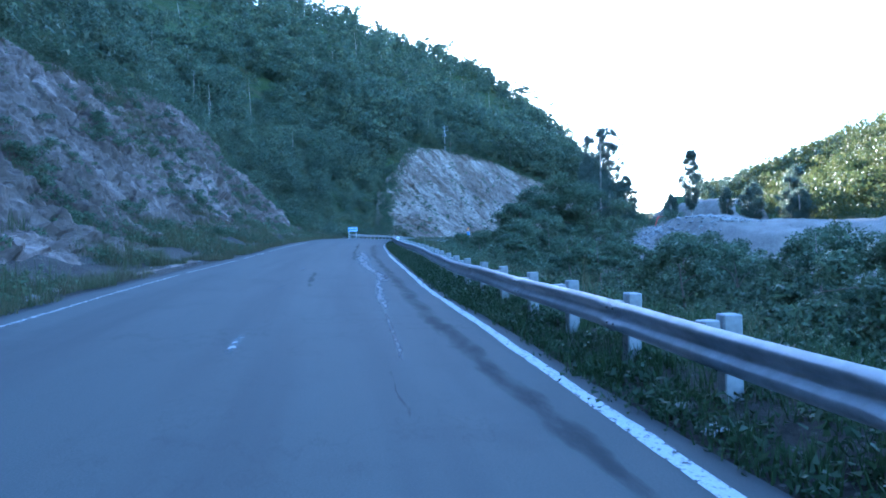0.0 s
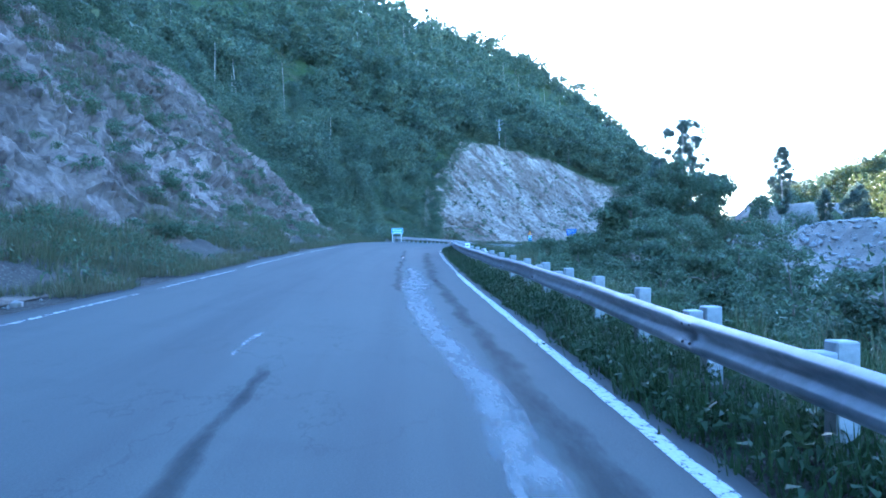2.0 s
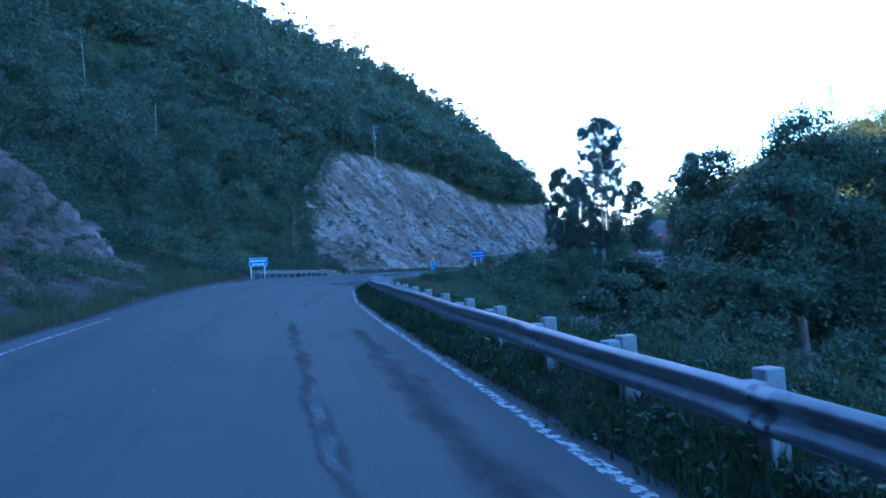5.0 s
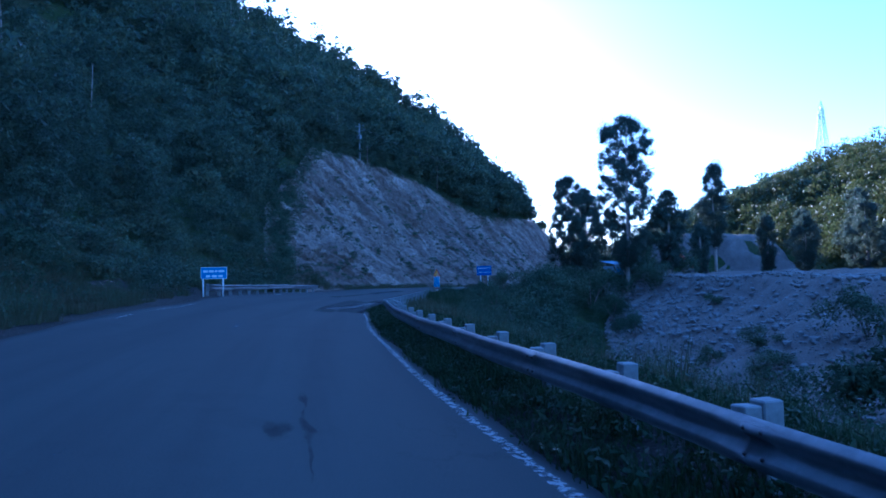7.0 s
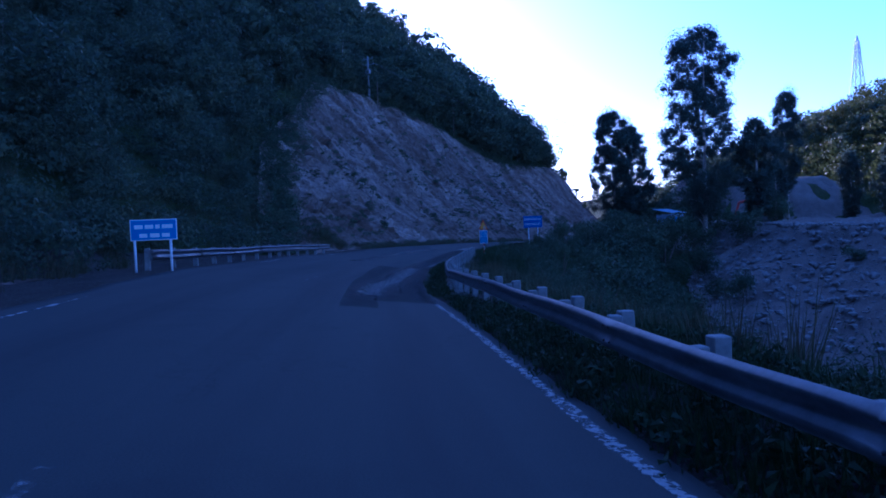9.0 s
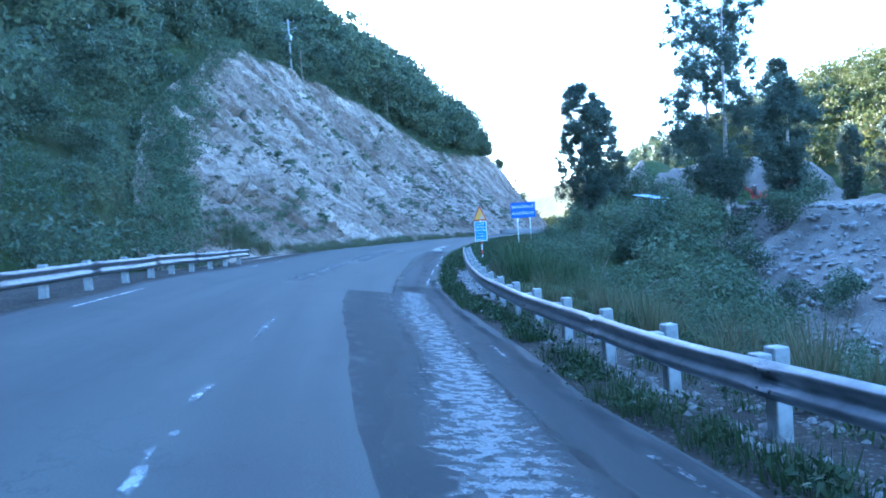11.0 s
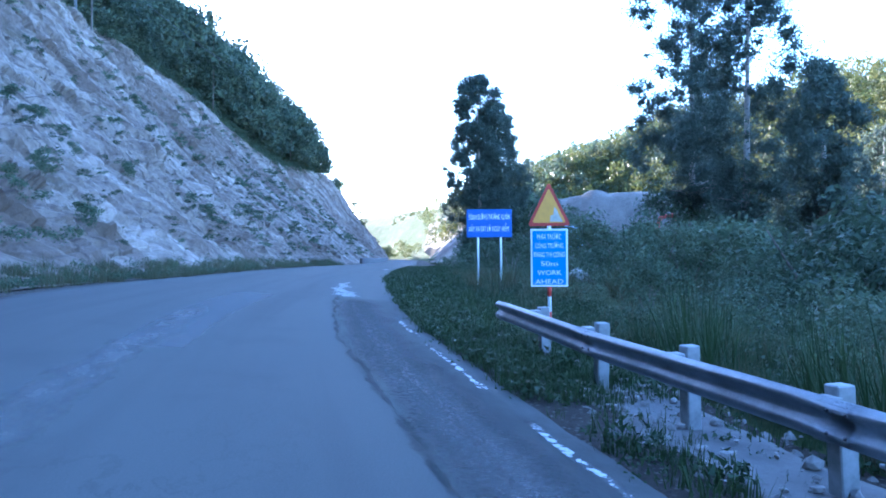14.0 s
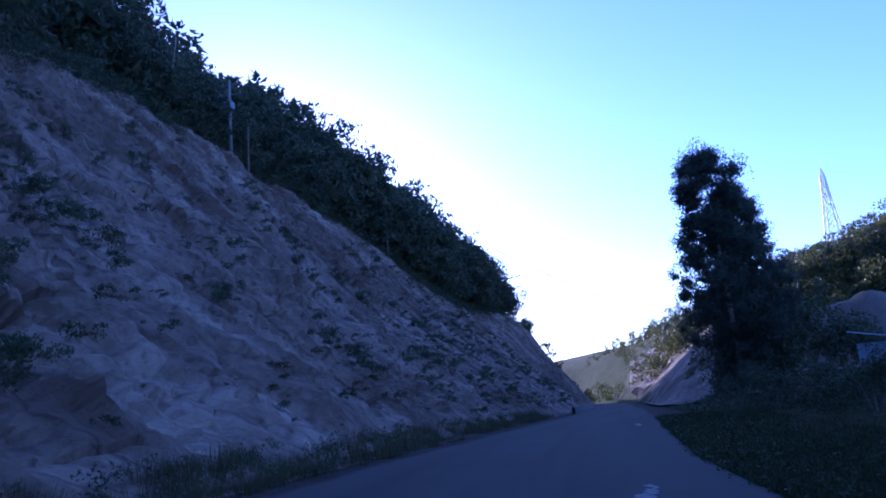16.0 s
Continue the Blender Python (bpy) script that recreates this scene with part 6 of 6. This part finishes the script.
def build_signs():
    # works sign: warning triangle over a blue board, on a red and white post
    ground = float(edge_z(143.0)) - 0.15
    sign = empty_at("works_sign", 17.1, 139.5, ground, -43)
    pole = post_of("pole", 0, 0.045, 3.0, 0.04, WHITE, sign)
    for z in (0.35, 0.95):
        bm = bmesh.new()
        tube(bm, [(0, 0.045, z), (0, 0.045, z + 0.3)], [0.042, 0.042], 12)
        part("band", bm, RED, pole, "red painted band", True)
    lo, hi = 1.83 - ground, 2.96 - ground
    board = plate("board", 0.72, hi - lo, (lo + hi) / 2, 0, WHITE, sign, "white board edge")
    plate("blue_field", 0.65, hi - lo - 0.07, (lo + hi) / 2, -0.006, SKY_BLUE, board, "faded blue field")
    for k, (text, w, h) in enumerate([("PHÍA TRƯỚC", 0.46, 0.10), ("CÔNG TRƯỜNG", 0.54, 0.10), ("ĐANG THI CÔNG", 0.6, 0.10), ("50m", 0.33, 0.09), ("WORK", 0.46, 0.09), ("AHEAD", 0.54, 0.09)]):
        lettering(text, h, WHITE, board, (0, -0.0145, hi - 0.16 - k * 0.175), w)
    t0 = hi + 0.06
    tri = part("warning_triangle", triangle(bmesh.new(), 0.84, 0.86, t0, -0.008, 0.008), RED, sign, "red rimmed warning triangle")
    part("yellow_field", triangle(bmesh.new(), 0.66, 0.68, t0 + 0.06, -0.013, -0.007, 0.03), YELLOW, tri, "orange-yellow field")
    bm = bmesh.new()
    ring = [bm.verts.new((x, -0.0165, t0 + z)) for x, z in ((0.02, 0.08), (0.27, 0.075), (0.2, 0.2), (0.14, 0.34), (0.1, 0.36), (0.09, 0.22), (0.03, 0.2))]
    bm.faces.new(ring)
    part("peeled_patch", bm, PALE_PEEL, tri, "peeled and blistered corner of the film")
    tagged(sign, "roadwork warning triangle over a blue board on a striped post", "road sign")
    # landslide warning board on two posts
    ground = 1.0
    sign = empty_at("landslide_sign", 27.33, 153.55, ground, -33.5)
    lo, hi = 3.0 - ground, 4.25 - ground
    for x in (-0.5, 0.52):
        post_of("pole", x, 0.05, hi - 0.1, 0.045, WHITE, sign)
    board = plate("board", 2.02, hi - lo, (lo + hi) / 2, 0, BLUE, sign, "blue board")
    lettering("ĐOẠN ĐƯỜNG THƯỜNG XUYÊN", 0.24, WHITE, board, (0, -0.01, hi - 0.36), 1.82)
    lettering("XẢY RA SẠT LỞ NGUY HIỂM", 0.24, WHITE, board, (-0.02, -0.01, lo + 0.36), 1.78)
    tagged(sign, "blue landslide warning board on two white posts", "road sign")
    # board beside the left guardrail
    ground = float(road_z(105.0, -8.0)) - 0.05
    sign = empty_at("roadside_sign", -4.62, 107.2, ground, -8)
    hi = 3.85 - ground
    lo = hi - 0.68
    for x in (-0.62, 0.5):
        post_of("pole", x, 0.05, hi - 0.05, 0.04, WHITE, sign)
    board = plate("board", 1.46, hi - lo, (lo + hi) / 2, 0, WHITE, sign, "white board edge")
    plate("blue_field", 1.4, hi - lo - 0.06, (lo + hi) / 2, -0.006, SKY_BLUE, board, "blue field")
    for z, spans in ((lo + 0.44, [(-0.6, -0.33), (-0.27, 0.0), (0.06, 0.2), (0.26, 0.6)]), (lo + 0.16, [(-0.45, -0.2), (-0.12, 0.18), (0.25, 0.5)])):
        for a, b in spans:
            bm = bmesh.new()
            box(bm, (b - a, 0.004, 0.13), ((a + b) / 2, -0.0145, z))
            part("text_bar", bm, WHITE, board)
    tagged(sign, "small blue information board beside the guardrail", "road sign")


build_signs()


# ---- power lines ----
def build_power():
    x, y = 20.0, 214.5
    z = float(land(np.array([x]), np.array([y]))[0]) - 0.3
    top = 36.6
    pole = empty_at("power_pole", x, y, z, -38)
    h = top - z
    bm = bmesh.new()
    tube(bm, [(0, 0, 0), (0, 0, h)], [0.2, 0.12], 10)
    part("mast", bm, CONCRETE, pole, smooth_shading=True)
    for zz, w in ((h - 0.5, 2.0), (h - 1.6, 2.4)):
        bm = bmesh.new()
        box(bm, (w, 0.12, 0.12), (0, 0.16, zz))
        arm = part("crossarm", bm, ZINC, pole)
        for xx in (-w / 2 + 0.1, 0, w / 2 - 0.1):
            bm = bmesh.new()
            tube(bm, [(xx, 0.16, zz + 0.06), (xx, 0.16, zz + 0.34)], [0.07, 0.05], 8)
            part("insulator", bm, CONCRETE, arm)
    bm = bmesh.new()
    box(bm, (1.1, 0.7, 0.8), (0, -0.3, h - 3.0), 0.05)
    part("transformer", bm, ZINC, pole)
    bm = bmesh.new()
    box(bm, (0.7, 0.45, 1.1), (0.1, -0.25, 0.9), 0.04)
    part("switch_box", bm, CONCRETE, pole, "white switch box")
    tagged(pole, "concrete power pole with crossarms above the rock cut", "power pole")
    for s, d, hh in ((208.0, -35.5, 6.5), (262.0, -42.0, 8.5)):
        px, py = at(s, d)
        pz = float(land(np.array([px]), np.array([py]))[0]) - 0.3
        thing = empty_at("utility_pole", float(px), float(py), pz, -38)
        bm = bmesh.new()
        tube(bm, [(0, 0, 0), (0.1, 0, hh)], [0.11, 0.08], 8)
        part("mast", bm, BARK, thing)
        if hh > 7:
            bm = bmesh.new()
            box(bm, (1.6, 0.1, 0.1), (0.1, 0, hh - 0.5))
            part("crossarm", bm, BARK, thing)
        tagged(thing, "thin wooden pole at the top of the cut", "utility pole")


def pylon(x, y, top, turn, label):
    z = float(land(np.array([x]), np.array([y]))[0]) - 0.5
    thing = empty_at("transmission_tower", x, y, z, turn)
    h = top - z
    half = lambda f: 3.6 * (1 - f) ** 1.5 + 0.7
    levels = [0, 0.16, 0.3, 0.43, 0.55, 0.65, 0.74, 0.82, 0.9]
    for i, (sx, sy) in enumerate([(-1, -1), (1, -1), (1, 1), (-1, 1)]):
        bm = bmesh.new()
        tube(bm, [(sx * half(f), sy * half(f), h * f) for f in levels] + [(0, 0, h)], [0.28] * 9 + [0.14], 5)
        part("leg", bm, PALE_STEEL, thing)
    for a, b in zip(levels, levels[1:]):
        bm = bmesh.new()
        for (ax, ay), (bx, by) in (((-1, -1), (1, -1)), ((1, -1), (1, 1)), ((1, 1), (-1, 1)), ((-1, 1), (-1, -1))):
            p, q = half(a), half(b)
            tube(bm, [(ax * p, ay * p, h * a), (bx * q, by * q, h * b)], [0.16, 0.16], 4)
            tube(bm, [(bx * p, by * p, h * a), (ax * q, ay * q, h * b)], [0.16, 0.16], 4)
            tube(bm, [(ax * q, ay * q, h * b), (bx * q, by * q, h * b)], [0.1, 0.1], 4)
        part("bracing", bm, PALE_STEEL, thing)
    for f in (0.7, 0.81, 0.92):
        bm = bmesh.new()
        w = 4.4 if f < 0.9 else 3.2
        for sy in (-1, 1):
            tube(bm, [(-w, 0, h * f), (0, sy * half(f) * 0.8, h * f + 0.5), (w, 0, h * f)], [0.09, 0.12, 0.09], 4)
            tube(bm, [(-w, 0, h * f), (0, sy * half(f) * 0.8, h * f - 0.6), (w, 0, h * f)], [0.09, 0.1, 0.09], 4)
        part("crossarm", bm, PALE_STEEL, thing)
    return tagged(thing, label, "pylon")


def cable(a, b, sag, r=0.03):
    bm = bmesh.new()
    a, b = Vector(a), Vector(b)
    tube(bm, [a.lerp(b, f) - Vector((0, 0, sag * 4 * f * (1 - f))) for f in np.linspace(0, 1, 15)], [r] * 15, 4)
    return tagged(part("cable", bm, WIRE), "thin sagging overhead cable", "cable", "overhead cables")


build_power()
pylon(285, 362, 90, 20, "steel lattice transmission tower on the hilltop")
cable((20.0, 214.7, 36.0), (76, 285, 38), 2.0, 0.03)
cable((52, 286, 52), (335, 530, 50), 9.0, 0.1)
pylon(335, 530, 56, 10, "distant steel lattice transmission tower")


# ---- across the valley ----
def build_site():
    z = float(quarry(np.array([62.0]), np.array([184.0]))[0]) + 0.1
    hut = empty_at("site_hut", 63.5, 183.5, z, 30)
    bm = bmesh.new()
    box(bm, (4.2, 2.6, 2.0), (0, 0, 1.0), 0.02)
    part("wall", bm, ROOF_TIN, hut)
    bm = bmesh.new()
    for k in range(24):
        x = -2.5 + k * 5.0 / 24
        a = [bm.verts.new((x + dx, y, 2.15 + 0.22 * (y + 1.7) + dz)) for dx, dz in ((0, 0), (0.104, 0.06), (0.208, 0)) for y in (-1.7, 1.7)]
        bm.faces.new((a[0], a[2], a[3], a[1]))
        bm.faces.new((a[2], a[4], a[5], a[3]))
    part("roof", bm, ROOF_TIN, hut, "corrugated tin roof")
    bm = bmesh.new()
    box(bm, (2.6, 0.06, 1.3), (-0.4, -1.36, 0.8), 0.02)
    part("tarpaulin", bm, TARP, hut, "blue tarpaulin")
    tagged(hut, "small tin-roofed site hut with a blue tarpaulin", "hut")
    x, y = 76.0, 176.0
    z = float(land(np.array([x]), np.array([y]))[0])
    dig = empty_at("excavator", x, y, z, 160)
    for sy in (-0.95, 0.95):
        bm = bmesh.new()
        box(bm, (3.4, 0.55, 0.8), (0, sy, 0.4), 0.2)
        part("track", bm, DARK_STEEL, dig)
    bm = bmesh.new()
    box(bm, (2.8, 2.2, 1.2), (-0.3, 0, 1.6), 0.15)
    part("body", bm, RED, dig)
    bm = bmesh.new()
    box(bm, (1.3, 1.0, 1.4), (0.7, 0.6, 2.2), 0.1)
    part("cab", bm, DARK_STEEL, dig)
    bm = bmesh.new()
    tube(bm, [(0.9, -0.3, 1.6), (2.8, -0.3, 3.4), (4.2, -0.3, 3.2)], [0.25, 0.28, 0.2], 6)
    tube(bm, [(4.2, -0.3, 3.2), (4.9, -0.3, 0.9)], [0.2, 0.14], 6)
    boom = part("boom", bm, RED, dig)
    bm = bmesh.new()
    box(bm, (0.8, 0.9, 0.7), (4.7, -0.3, 0.6), 0.1)
    part("bucket", bm, DARK_STEEL, boom)
    tagged(dig, "red-orange excavator on the quarry terrace", "excavator")
    # low wall along the far bend
    s = np.arange(222, 300, 2.0)
    o = -(width(s) + 0.9)
    bm = bmesh.new()
    rings = []
    for a, b in zip(s, o):
        x, y = at(a, b)
        x2, y2 = at(a, b - 0.35)
        z = float(road_z(a, b))
        rings.append([bm.verts.new((float(px), float(py), z + dz)) for px, py, dz in ((x, y, -0.3), (x, y, 0.75), (x2, y2, 0.75), (x2, y2, -0.3))])
    for r1, r2 in zip(rings, rings[1:]):
        for k in range(3):
            bm.faces.new((r1[k], r1[k + 1], r2[k + 1], r2[k]))
    tagged(part("retaining_wall", bm, STONE), "low grey stone wall along the far bend", "wall", kind="structure")


build_site()
